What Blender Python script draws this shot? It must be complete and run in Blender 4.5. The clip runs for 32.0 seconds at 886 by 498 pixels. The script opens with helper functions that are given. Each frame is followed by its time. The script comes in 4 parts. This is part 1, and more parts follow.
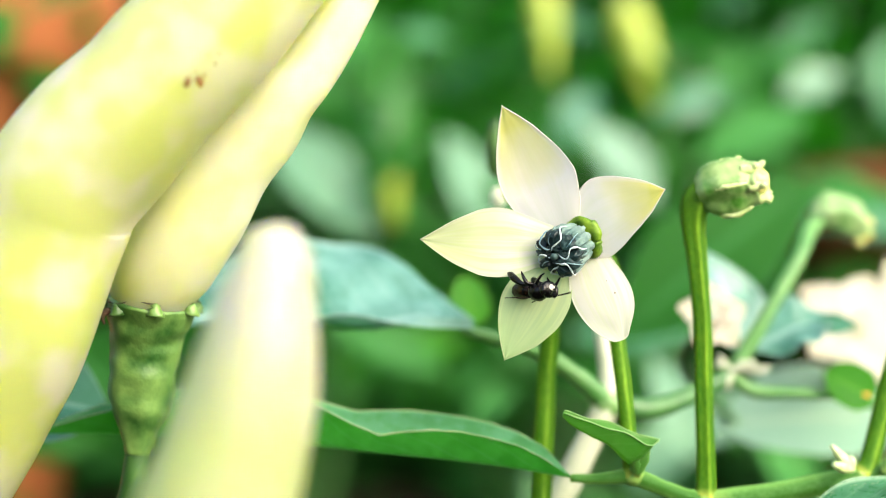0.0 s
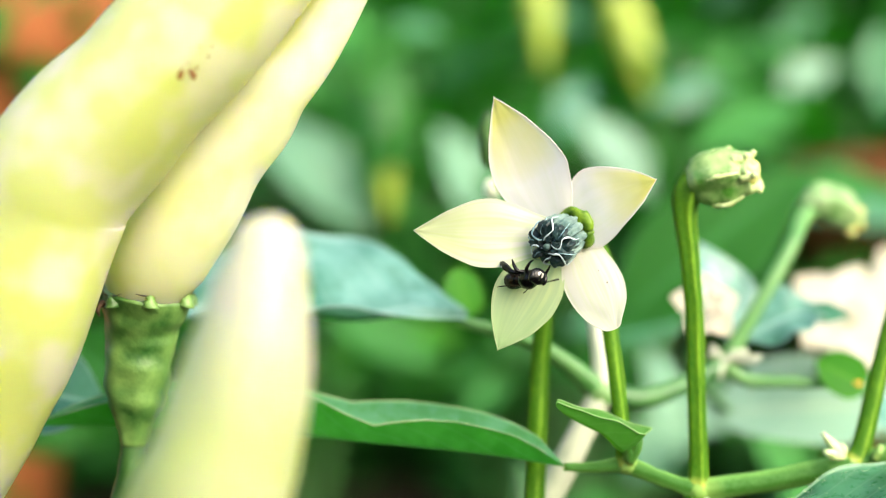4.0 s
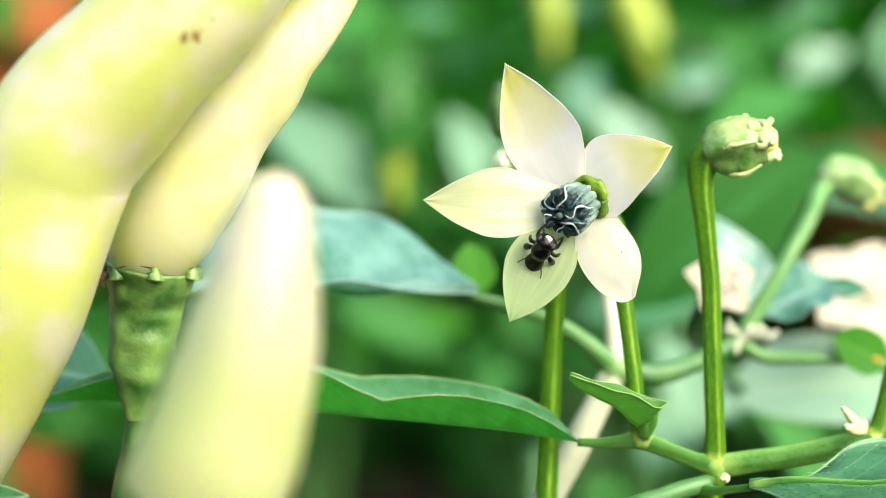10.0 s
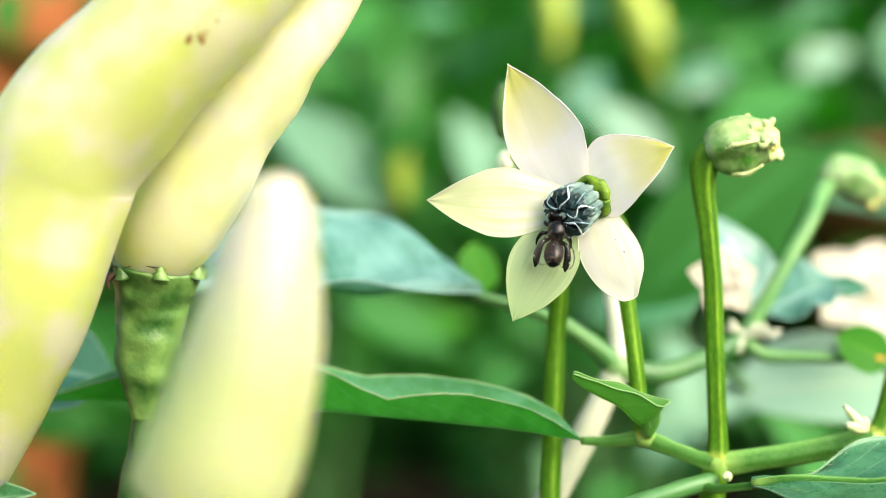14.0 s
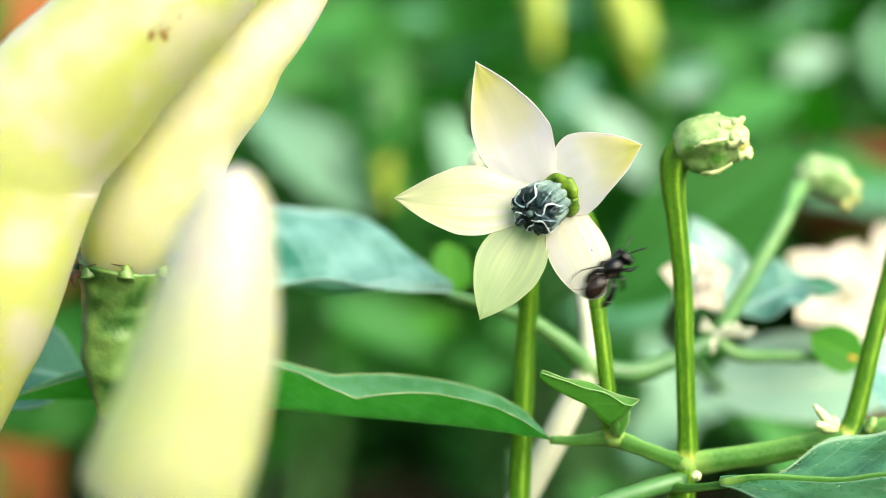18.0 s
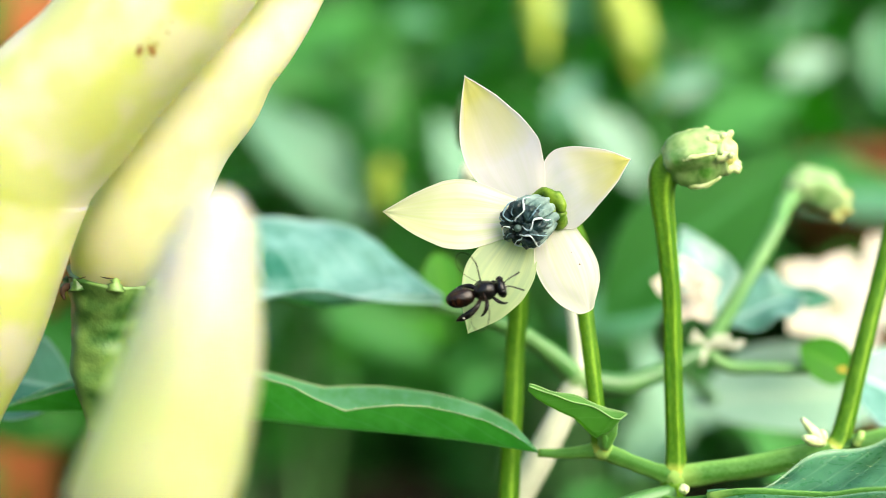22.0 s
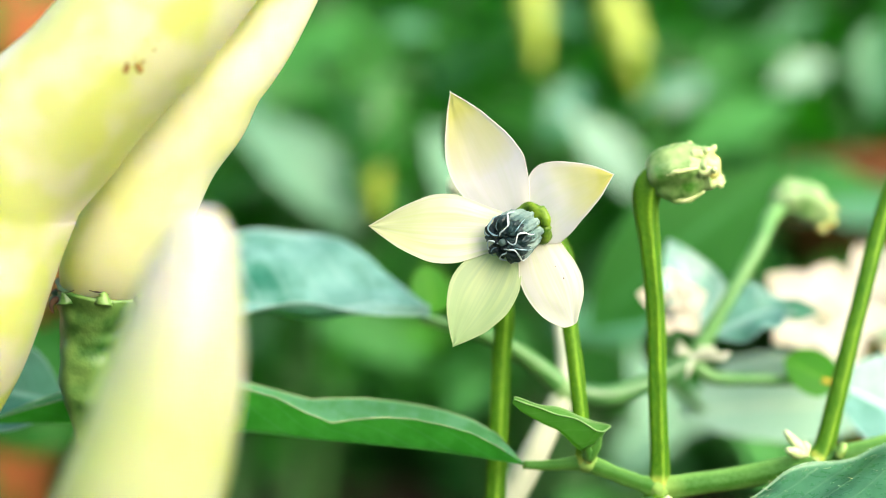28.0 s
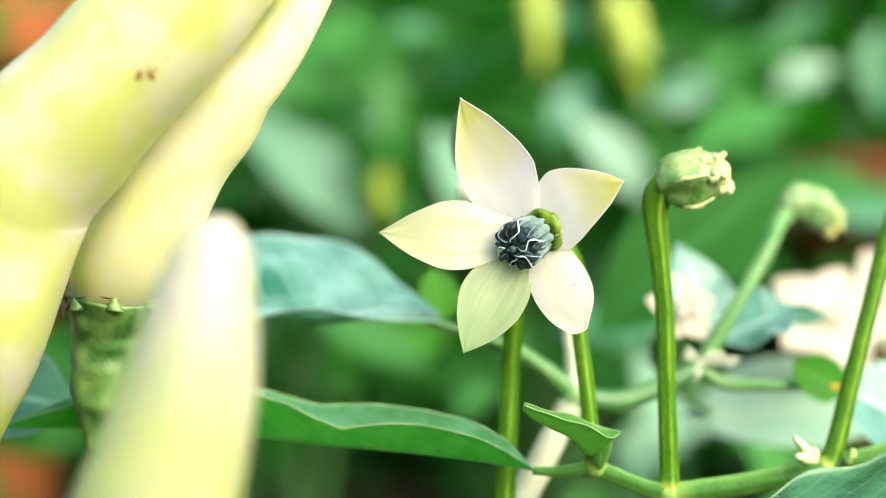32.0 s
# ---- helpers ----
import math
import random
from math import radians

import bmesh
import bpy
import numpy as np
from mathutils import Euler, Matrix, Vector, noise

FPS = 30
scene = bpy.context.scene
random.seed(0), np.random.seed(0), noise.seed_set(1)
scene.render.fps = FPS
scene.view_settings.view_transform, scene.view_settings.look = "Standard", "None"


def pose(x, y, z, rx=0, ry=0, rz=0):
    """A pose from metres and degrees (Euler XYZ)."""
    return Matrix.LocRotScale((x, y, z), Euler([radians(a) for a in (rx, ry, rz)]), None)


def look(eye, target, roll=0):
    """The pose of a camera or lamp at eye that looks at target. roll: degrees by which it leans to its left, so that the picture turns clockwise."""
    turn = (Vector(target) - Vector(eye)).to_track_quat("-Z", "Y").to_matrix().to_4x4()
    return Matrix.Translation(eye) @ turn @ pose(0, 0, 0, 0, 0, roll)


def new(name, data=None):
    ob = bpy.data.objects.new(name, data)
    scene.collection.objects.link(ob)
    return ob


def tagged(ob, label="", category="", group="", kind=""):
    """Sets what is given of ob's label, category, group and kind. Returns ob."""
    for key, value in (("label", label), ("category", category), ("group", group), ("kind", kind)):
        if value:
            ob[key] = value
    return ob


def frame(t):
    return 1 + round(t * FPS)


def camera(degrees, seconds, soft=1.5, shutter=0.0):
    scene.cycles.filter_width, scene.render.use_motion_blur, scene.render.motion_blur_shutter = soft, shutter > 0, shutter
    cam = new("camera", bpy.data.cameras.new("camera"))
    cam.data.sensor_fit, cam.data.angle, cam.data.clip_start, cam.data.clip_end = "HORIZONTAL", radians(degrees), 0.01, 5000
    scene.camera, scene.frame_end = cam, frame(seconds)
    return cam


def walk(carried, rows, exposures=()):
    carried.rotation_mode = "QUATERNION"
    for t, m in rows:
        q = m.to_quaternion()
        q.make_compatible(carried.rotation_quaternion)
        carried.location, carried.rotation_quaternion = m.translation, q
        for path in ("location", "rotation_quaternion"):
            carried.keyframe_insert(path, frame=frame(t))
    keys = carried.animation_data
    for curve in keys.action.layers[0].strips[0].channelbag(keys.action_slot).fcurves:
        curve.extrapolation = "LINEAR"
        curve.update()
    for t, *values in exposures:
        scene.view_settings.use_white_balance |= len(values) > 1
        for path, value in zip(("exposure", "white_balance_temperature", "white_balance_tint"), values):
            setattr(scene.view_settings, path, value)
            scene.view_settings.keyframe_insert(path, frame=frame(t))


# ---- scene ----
# Plan in millimetres: x to the right, y away from the camera, z up from the ground.
MM = 0.001
cam = camera(40, 32.0, soft=0.7, shutter=0.9)
cam.data.dof.use_dof = True
cam.data.dof.focus_distance = 0.1018
cam.data.dof.aperture_fstop = 10.8
walk(cam, [
    (0, pose(-0.00232, -0.00069, 0.20081, 90.789, -0.206, -0.418)),
    (0.5, pose(-0.00229, -0.00056, 0.20050, 90.634, -0.165, -0.453)),
    (1, pose(-0.00196, -0.00043, 0.20039, 90.393, -0.116, -0.485)),
    (1.5, pose(-0.00209, -0.00080, 0.20121, 90.237, -0.093, -0.725)),
    (2, pose(-0.00264, -0.00113, 0.20177, 90.367, -0.111, -0.760)),
    (2.5, pose(-0.00279, -0.00154, 0.20270, 90.364, -0.079, -0.676)),
    (3, pose(-0.00292, -0.00199, 0.20272, 90.455, -0.027, -0.654)),
    (3.5, pose(-0.00206, -0.00175, 0.20175, 90.533, 0.033, -0.625)),
    (5.5, pose(-0.00206, 0.00029, 0.19852, 90.090, 0.209, -0.624)),
    (6, pose(-0.00204, 0.00063, 0.19826, 89.967, 0.185, -0.722)),
    (6.5, pose(-0.00188, 0.00070, 0.19876, 90.087, 0.210, -0.456)),
    (7, pose(-0.00188, 0.00037, 0.19838, 90.119, 0.213, -0.544)),
    (7.5, pose(-0.00246, 0.00070, 0.19872, 90.201, 0.184, -0.305)),
    (8, pose(-0.00219, 0.00047, 0.19855, 90.317, 0.247, -0.229)),
    (8.5, pose(-0.00263, 0.00018, 0.19946, 90.403, 0.248, -0.051)),
    (9, pose(-0.00211, 0.00062, 0.19900, 90.370, 0.269, -0.110)),
    (9.5, pose(-0.00202, 0.00093, 0.19843, 90.293, 0.266, -0.168)),
    (10, pose(-0.00217, 0.00102, 0.19847, 90.270, 0.261, -0.172)),
    (10.5, pose(-0.00202, 0.00112, 0.19822, 90.149, 0.298, -0.158)),
    (11, pose(-0.00235, 0.00104, 0.19828, 90.103, 0.312, -0.105)),
    (11.5, pose(-0.00245, 0.00102, 0.19822, 90.004, 0.300, -0.168)),
    (12, pose(-0.00265, 0.00101, 0.19824, 90.176, 0.268, 0.114)),
    (12.5, pose(-0.00216, 0.00086, 0.19814, 90.155, 0.296, 0.120)),
    (13, pose(-0.00259, 0.00082, 0.19851, 90.200, 0.318, 0.109)),
    (13.5, pose(-0.00193, 0.00051, 0.19880, 90.211, 0.296, 0.039)),
    (14, pose(-0.00199, 0.00037, 0.19849, 90.243, 0.339, 0.095)),
    (14.5, pose(-0.00115, 0.00093, 0.19802, 90.190, 0.330, -0.129)),
    (16.5, pose(-0.00107, 0.00021, 0.19892, 90.290, 0.324, -0.278)),
    (17, pose(-0.00053, 0.00030, 0.19863, 90.323, 0.299, -0.238)),
    (17.5, pose(-0.00038, 0.00019, 0.19897, 90.410, 0.298, -0.135)),
    (18, pose(0.00013, 0.00081, 0.19807, 90.386, 0.279, -0.248)),
    (18.5, pose(0.00026, 0.00114, 0.19795, 90.255, 0.211, -0.313)),
    (19, pose(0.00060, 0.00107, 0.19839, 90.169, 0.205, -0.380)),
    (19.5, pose(0.00008, 0.00060, 0.19918, 90.258, 0.169, -0.282)),
    (20, pose(0.00042, 0.00028, 0.19956, 90.289, 0.162, -0.267)),
    (20.5, pose(0.00044, 0.00036, 0.19975, 90.367, 0.154, -0.277)),
    (21, pose(0.00032, 0.00015, 0.20004, 90.423, 0.121, -0.352)),
    (21.5, pose(0.00058, 0.00047, 0.19954, 90.352, 0.171, -0.292)),
    (22, pose(0.00116, 0.00058, 0.19928, 90.350, 0.143, -0.218)),
    (22.5, pose(0.00102, 0.00017, 0.19968, 90.243, 0.116, -0.044)),
    (23, pose(0.00128, 0.00006, 0.20026, 90.079, 0.194, 0.083)),
    (23.5, pose(0.00106, -0.00049, 0.20019, 90.092, 0.192, -0.019)),
    (24, pose(0.00154, -0.00050, 0.20012, 90.164, 0.191, -0.004)),
    (24.5, pose(0.00179, -0.00049, 0.19996, 90.286, 0.170, -0.074)),
    (25, pose(0.00219, -0.00061, 0.19984, 90.418, 0.144, 0.014)),
    (25.5, pose(0.00236, -0.00029, 0.19986, 90.235, 0.129, -0.160)),
    (27.5, pose(0.00218, -0.00047, 0.20002, 90.442, 0.088, -0.396)),
    (28, pose(0.00220, -0.00038, 0.20008, 90.559, 0.118, -0.325)),
    (28.5, pose(0.00222, -0.00062, 0.20002, 90.636, 0.121, -0.342)),
    (29, pose(0.00214, -0.00083, 0.20028, 90.619, 0.131, -0.383)),
    (29.5, pose(0.00221, -0.00069, 0.19997, 90.685, 0.135, -0.301)),
    (30, pose(0.00178, -0.00052, 0.19948, 90.638, 0.139, -0.371)),
    (30.5, pose(0.00219, -0.00034, 0.19933, 90.602, 0.132, -0.354)),
    (31, pose(0.00173, -0.00042, 0.20003, 90.663, 0.093, -0.230)),
    (31.5, pose(0.00159, -0.00059, 0.19992, 90.831, 0.061, -0.124)),
    (32, pose(0.00142, -0.00053, 0.20064, 90.554, 0.085, -0.274)),
], exposures=[(0, 1.73, 6950, 7), (32.0, 1.73, 6950, 7)])

# ---- light ----
world = bpy.data.worlds.new("sky")
scene.world = world
world.use_nodes = True
nt = world.node_tree
sky = nt.nodes.new("ShaderNodeTexSky")
sky.sky_type = "NISHITA"
sky.sun_disc = False
sky.dust_density, sky.ozone_density = 3.0, 1.0
sky.sun_elevation = radians(35)
sky.sun_rotation = radians(137)
nt.links.new(sky.outputs[0], nt.nodes["Background"].inputs[0])
nt.nodes["Background"].inputs[1].default_value = 0.15
sun = new("sun", bpy.data.lights.new("sun", "SUN"))
sun.data.energy, sun.data.angle, sun.data.color = 1.5, radians(60), (1.0, 0.93, 0.80)
sun.matrix_world = look((0.85, -0.9, 0.87), (0, 0, 0))


# ---- materials ----
def material(name):
    m = bpy.data.materials.new(name)
    m.use_nodes = True
    return m, m.node_tree.nodes, m.node_tree.links, m.node_tree.nodes["Principled BSDF"]


def mix_rgb(N, L, fac, a, b):
    n = N.new("ShaderNodeMix")
    n.data_type = "RGBA"
    for socket, v in ((n.inputs[0], fac), (n.inputs[6], a), (n.inputs[7], b)):
        if hasattr(v, "is_linked"):
            L.new(v, socket)
        elif isinstance(v, tuple):
            socket.default_value = (*v, 1)
        else:
            socket.default_value = v
    return n.outputs[2]


def ramp(N, L, src, *stops):
    n = N.new("ShaderNodeValToRGB")
    e = n.color_ramp.elements
    while len(e) < len(stops):
        e.new(0.5)
    for k, (p, c) in enumerate(stops):
        e[k].position = p
        e[k].color = (*c, 1) if isinstance(c, tuple) else (c, c, c, 1)
    L.new(src, n.inputs[0])
    return n.outputs[0]


def noise_tex(N, L, scale, detail=4, coord="Object", rough=0.55, stretch=None):
    tc = N.new("ShaderNodeTexCoord")
    n = N.new("ShaderNodeTexNoise")
    n.inputs["Scale"].default_value, n.inputs["Detail"].default_value = scale, detail
    n.inputs["Roughness"].default_value = rough
    out = tc.outputs[coord]
    if stretch:
        mp = N.new("ShaderNodeMapping")
        mp.inputs["Scale"].default_value = stretch
        L.new(out, mp.inputs[0])
        out = mp.outputs[0]
    L.new(out, n.inputs["Vector"])
    return n.outputs["Fac"]


def bump(N, L, bsdf, height, strength=0.3, dist=0.0002):
    b = N.new("ShaderNodeBump")
    b.inputs["Strength"].default_value, b.inputs["Distance"].default_value = strength, dist
    L.new(height, b.inputs["Height"])
    L.new(b.outputs[0], bsdf.inputs["Normal"])
    return b.outputs[0]


def translucent(N, L, bsdf, colour, amount):
    """Light that shines through a thin blade."""
    t = N.new("ShaderNodeBsdfTranslucent")
    mx = N.new("ShaderNodeMixShader")
    mx.inputs[0].default_value = amount
    if isinstance(colour, tuple):
        t.inputs[0].default_value = (*colour, 1)
    else:
        L.new(colour, t.inputs[0])
    L.new(bsdf.outputs[0], mx.inputs[1])
    L.new(t.outputs[0], mx.inputs[2])
    out = [n for n in N if n.type == "OUTPUT_MATERIAL"][0]
    L.new(mx.outputs[0], out.inputs[0])


def math_node(N, L, op, a, b=None, c=None):
    n = N.new("ShaderNodeMath")
    n.operation = op
    for k, v in enumerate((a, b, c)):
        if v is None:
            continue
        if isinstance(v, (int, float)):
            n.inputs[k].default_value = v
        else:
            L.new(v, n.inputs[k])
    return n.outputs[0]


def leaf_material(name, dark, light, vein, through_colour, rough=0.38, scale=260.0, veins=9.0, share=0.3, spec=0.7, sharp=0.0, side_vein=0.2, slope=0.55, far_sheen=None):
    m, N, L, b = material(name)
    tc = N.new("ShaderNodeTexCoord")
    sp = N.new("ShaderNodeSeparateXYZ")
    L.new(tc.outputs["UV"], sp.inputs[0])
    across = math_node(N, L, "ABSOLUTE", math_node(N, L, "SUBTRACT", sp.outputs[1], 0.5))
    slant = math_node(N, L, "SUBTRACT", sp.outputs[0], math_node(N, L, "MULTIPLY", across, slope))
    wave = math_node(N, L, "ABSOLUTE", math_node(N, L, "SUBTRACT", math_node(N, L, "FRACT", math_node(N, L, "MULTIPLY", slant, veins)), 0.5))
    side = ramp(N, L, wave, (0.0, 0.8), (0.05, 0.25), (0.1, 0.0))
    mid = ramp(N, L, across, (0.0, 1.0), (0.018, 0.9), (0.04, 0.0))
    brink = ramp(N, L, across, (0.465, 0.0), (0.49, 0.8))
    mid = math_node(N, L, "MAXIMUM", mid, brink)
    lines = math_node(N, L, "MAXIMUM", math_node(N, L, "MULTIPLY", side, side_vein), mid)
    mottle = noise_tex(N, L, scale, 5)
    if sharp:
        mottle = ramp(N, L, mottle, (0.5 - 0.2 / sharp, 0.0), (0.5 + 0.2 / sharp, 1.0))
    info = N.new("ShaderNodeObjectInfo")
    tone = math_node(N, L, "ADD", math_node(N, L, "MULTIPLY", mottle, 0.75), math_node(N, L, "MULTIPLY", info.outputs["Random"], 0.35))
    base = mix_rgb(N, L, tone, dark, light)
    # Sky sheen of the upper surface, put into the colour of one half.
    if far_sheen:
        base = mix_rgb(N, L, math_node(N, L, "MULTIPLY", ramp(N, L, sp.outputs[1], (0.44, 1.0), (0.5, 0.0)), ramp(N, L, mottle, (0.2, 0.45), (0.8, 1.0))), base, far_sheen)
    col = mix_rgb(N, L, math_node(N, L, "MULTIPLY", lines, 0.7), base, vein)
    L.new(col, b.inputs["Base Color"])
    b.inputs["Specular IOR Level"].default_value = spec
    fine = noise_tex(N, L, 1800, 3)
    L.new(ramp(N, L, fine, (0.3, rough - 0.08), (0.7, rough + 0.12)), b.inputs["Roughness"])
    h = math_node(N, L, "SUBTRACT", math_node(N, L, "MULTIPLY", noise_tex(N, L, 900, 3), 0.6), math_node(N, L, "MULTIPLY", lines, 1.0))
    bump(N, L, b, h, 0.25, 0.0003)
    translucent(N, L, b, through_colour, share)
    return m


LEAF = leaf_material("chili_leaf", (0.004, 0.075, 0.006), (0.035, 0.22, 0.035), (0.22, 0.5, 0.26), (0.08, 0.52, 0.015), share=0.5, spec=0.25, rough=0.38, scale=620, sharp=1.3, veins=13, side_vein=0.2, slope=0.25, far_sheen=(0.10, 0.30, 0.16))
LEAF_BRACT = leaf_material("bract_leaf", (0.02, 0.13, 0.012), (0.09, 0.27, 0.05), (0.3, 0.5, 0.2), (0.1, 0.45, 0.01), share=0.35, spec=0.3, rough=0.5, scale=700, veins=5)
LEAF_DARK = leaf_material("dark_leaf", (0.004, 0.06, 0.016), (0.05, 0.19, 0.08), (0.28, 0.46, 0.28), (0.05, 0.4, 0.004), share=0.25, spec=0.6, rough=0.3, scale=420, sharp=1.5, side_vein=0.3)
# Pale blue blotches paint the sky's glare on glossy teal leaves.
LEAF_SKY_SHEEN = leaf_material("sky_sheen_leaf", (0.006, 0.12, 0.07), (0.25, 0.5, 0.44), (0.42, 0.64, 0.58), (0.03, 0.30, 0.02), share=0.2, spec=0.6, rough=0.3, scale=130, sharp=1.3, side_vein=0.45)
LEAF_TEAL = leaf_material("teal_leaf", (0.006, 0.10, 0.05), (0.06, 0.25, 0.16), (0.2, 0.42, 0.3), (0.03, 0.30, 0.02), share=0.25, spec=0.5, rough=0.35, scale=260, sharp=1.0, side_vein=0.3)
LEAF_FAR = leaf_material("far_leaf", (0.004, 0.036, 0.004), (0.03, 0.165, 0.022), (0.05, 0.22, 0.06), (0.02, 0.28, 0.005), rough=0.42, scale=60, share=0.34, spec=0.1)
# Lit copies of the far leaf: sun and sky glints put into the colour.
LEAF_LIT_PALE = leaf_material("sunlit_pale_leaf", (0.02, 0.15, 0.055), (0.11, 0.30, 0.17), (0.24, 0.42, 0.28), (0.06, 0.36, 0.05), rough=0.4, scale=60, share=0.3, spec=0.3)
LEAF_LIT_WHITE = leaf_material("sunlit_whitish_leaf", (0.11, 0.30, 0.18), (0.30, 0.47, 0.36), (0.36, 0.5, 0.36), (0.12, 0.4, 0.1), rough=0.4, scale=60, share=0.25, spec=0.4)
LEAF_LIT_SOFT = leaf_material("sunlit_soft_leaf", (0.05, 0.21, 0.10), (0.20, 0.38, 0.26), (0.3, 0.46, 0.34), (0.08, 0.38, 0.07), rough=0.4, scale=60, share=0.3, spec=0.3)
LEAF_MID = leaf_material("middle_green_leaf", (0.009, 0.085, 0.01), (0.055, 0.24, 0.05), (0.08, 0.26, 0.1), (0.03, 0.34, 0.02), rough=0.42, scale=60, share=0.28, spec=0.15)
LEAF_YOUNG = leaf_material("young_leaf", (0.012, 0.13, 0.002), (0.03, 0.2, 0.005), (0.12, 0.36, 0.03), (0.06, 0.4, 0.002), rough=0.45, share=0.36, spec=0.15)


def plain(name, a, b2, rough=0.5, scale=300.0, bump_strength=0.2, bump_scale=1200.0, sss=0.0, spec=0.5, through_colour=None, share=0.2, stretch=None):
    m, N, L, b = material(name)
    f = noise_tex(N, L, scale, 5, stretch=stretch)
    L.new(mix_rgb(N, L, ramp(N, L, f, (0.32, 0.0), (0.68, 1.0)), a, b2), b.inputs["Base Color"])
    b.inputs["Roughness"].default_value = rough
    b.inputs["Specular IOR Level"].default_value = spec
    if sss:
        b.inputs["Subsurface Weight"].default_value = sss
        b.inputs["Subsurface Radius"].default_value = (0.8, 0.8, 0.3)
        b.inputs["Subsurface Scale"].default_value = 0.0015
    bump(N, L, b, noise_tex(N, L, bump_scale, 3), bump_strength, 0.0002)
    if through_colour:
        translucent(N, L, b, through_colour, share)
    return m


def stem_material(name, dark, light, foot, turns, phase, low, high):
    """A ribbed stalk that pales towards its foot; its stripes also paint lit edges."""
    m, N, L, b = material(name)
    tc = N.new("ShaderNodeTexCoord")
    sp = N.new("ShaderNodeSeparateXYZ")
    L.new(tc.outputs["UV"], sp.inputs[0])
    drift = noise_tex(N, L, 260, 3)
    grain = noise_tex(N, L, 1100, 4, stretch=(1, 1, 0.12))
    turn = math_node(N, L, "ADD", math_node(N, L, "MULTIPLY", sp.outputs[0], turns), math_node(N, L, "MULTIPLY_ADD", drift, 0.3, phase))
    lit_rib = math_node(N, L, "ABSOLUTE", math_node(N, L, "SUBTRACT", math_node(N, L, "FRACT", turn), 0.5))
    fibre = N.new("ShaderNodeTexNoise")
    lay = N.new("ShaderNodeMapping")
    lay.inputs["Scale"].default_value = (24, 70, 1)
    L.new(tc.outputs["UV"], lay.inputs[0])
    L.new(lay.outputs[0], fibre.inputs["Vector"])
    fibre.inputs["Scale"].default_value, fibre.inputs["Detail"].default_value = 1.0, 5
    fleck = ramp(N, L, fibre.outputs["Fac"], (0.35, 0.0), (0.65, 1.0))
    tone = math_node(N, L, "ADD", math_node(N, L, "MULTIPLY", ramp(N, L, lit_rib, (low, 0.0), (high, 1.0)), 0.7), math_node(N, L, "MULTIPLY", grain, 0.3))
    tone = math_node(N, L, "ADD", tone, math_node(N, L, "MULTIPLY_ADD", fleck, 0.34, -0.14))
    col = mix_rgb(N, L, tone, dark, light)
    col = mix_rgb(N, L, ramp(N, L, sp.outputs[1], (0.0, 0.8), (0.02, 0.65), (0.09, 0.0)), col, foot)
    L.new(col, b.inputs["Base Color"])
    b.inputs["Roughness"].default_value = 0.5
    b.inputs["Specular IOR Level"].default_value = 0.12
    bump(N, L, b, grain, 0.5, 0.0002)
    translucent(N, L, b, (0.40, 0.66, 0.02), 0.2)
    return m


# Stripes are pale ribs and, by their phase, light painted along the edges.
STEM = stem_material("green_stem", (0.014, 0.095, 0.004), (0.22, 0.40, 0.03), (0.5, 0.52, 0.10), 2.5, 0.35, 0.36, 0.5)
BRANCH = stem_material("edge_lit_branch", (0.01, 0.085, 0.008), (0.17, 0.37, 0.09), (0.24, 0.4, 0.09), 2.0, 0.35, 0.16, 0.4)
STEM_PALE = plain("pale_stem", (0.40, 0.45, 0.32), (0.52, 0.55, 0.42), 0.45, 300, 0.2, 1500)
BUD_SOFT = plain("soft_green_bud", (0.10, 0.24, 0.06), (0.34, 0.47, 0.22), 0.5, 300, 0.3, 1400)
STEM_MINT = plain("mint_stem", (0.045, 0.18, 0.035), (0.12, 0.28, 0.08), 0.42, 200, 0.2, 1500)
STEM_FAR = plain("far_stem", (0.018, 0.095, 0.02), (0.065, 0.18, 0.05), 0.42, 200, 0.2, 1500)
NODE = plain("stem_joint", (0.22, 0.36, 0.05), (0.48, 0.55, 0.14), 0.45, 500, 0.3, 1800)
CALYX_POD = plain("pod_calyx", (0.014, 0.075, 0.01), (0.17, 0.30, 0.075), 0.45, 260, 0.9, 620)
CALYX = plain("green_calyx", (0.03, 0.15, 0.006), (0.30, 0.44, 0.11), 0.4, 1700, 1.0, 520)
CALYX_SPENT = plain("pale_green_calyx", (0.035, 0.15, 0.01), (0.35, 0.47, 0.19), 0.45, 420, 1.0, 620)
CALYX_YELLOW = plain("yellowish_calyx", (0.5, 0.5, 0.1), (0.66, 0.62, 0.25), 0.5, 500, 0.3, 900)


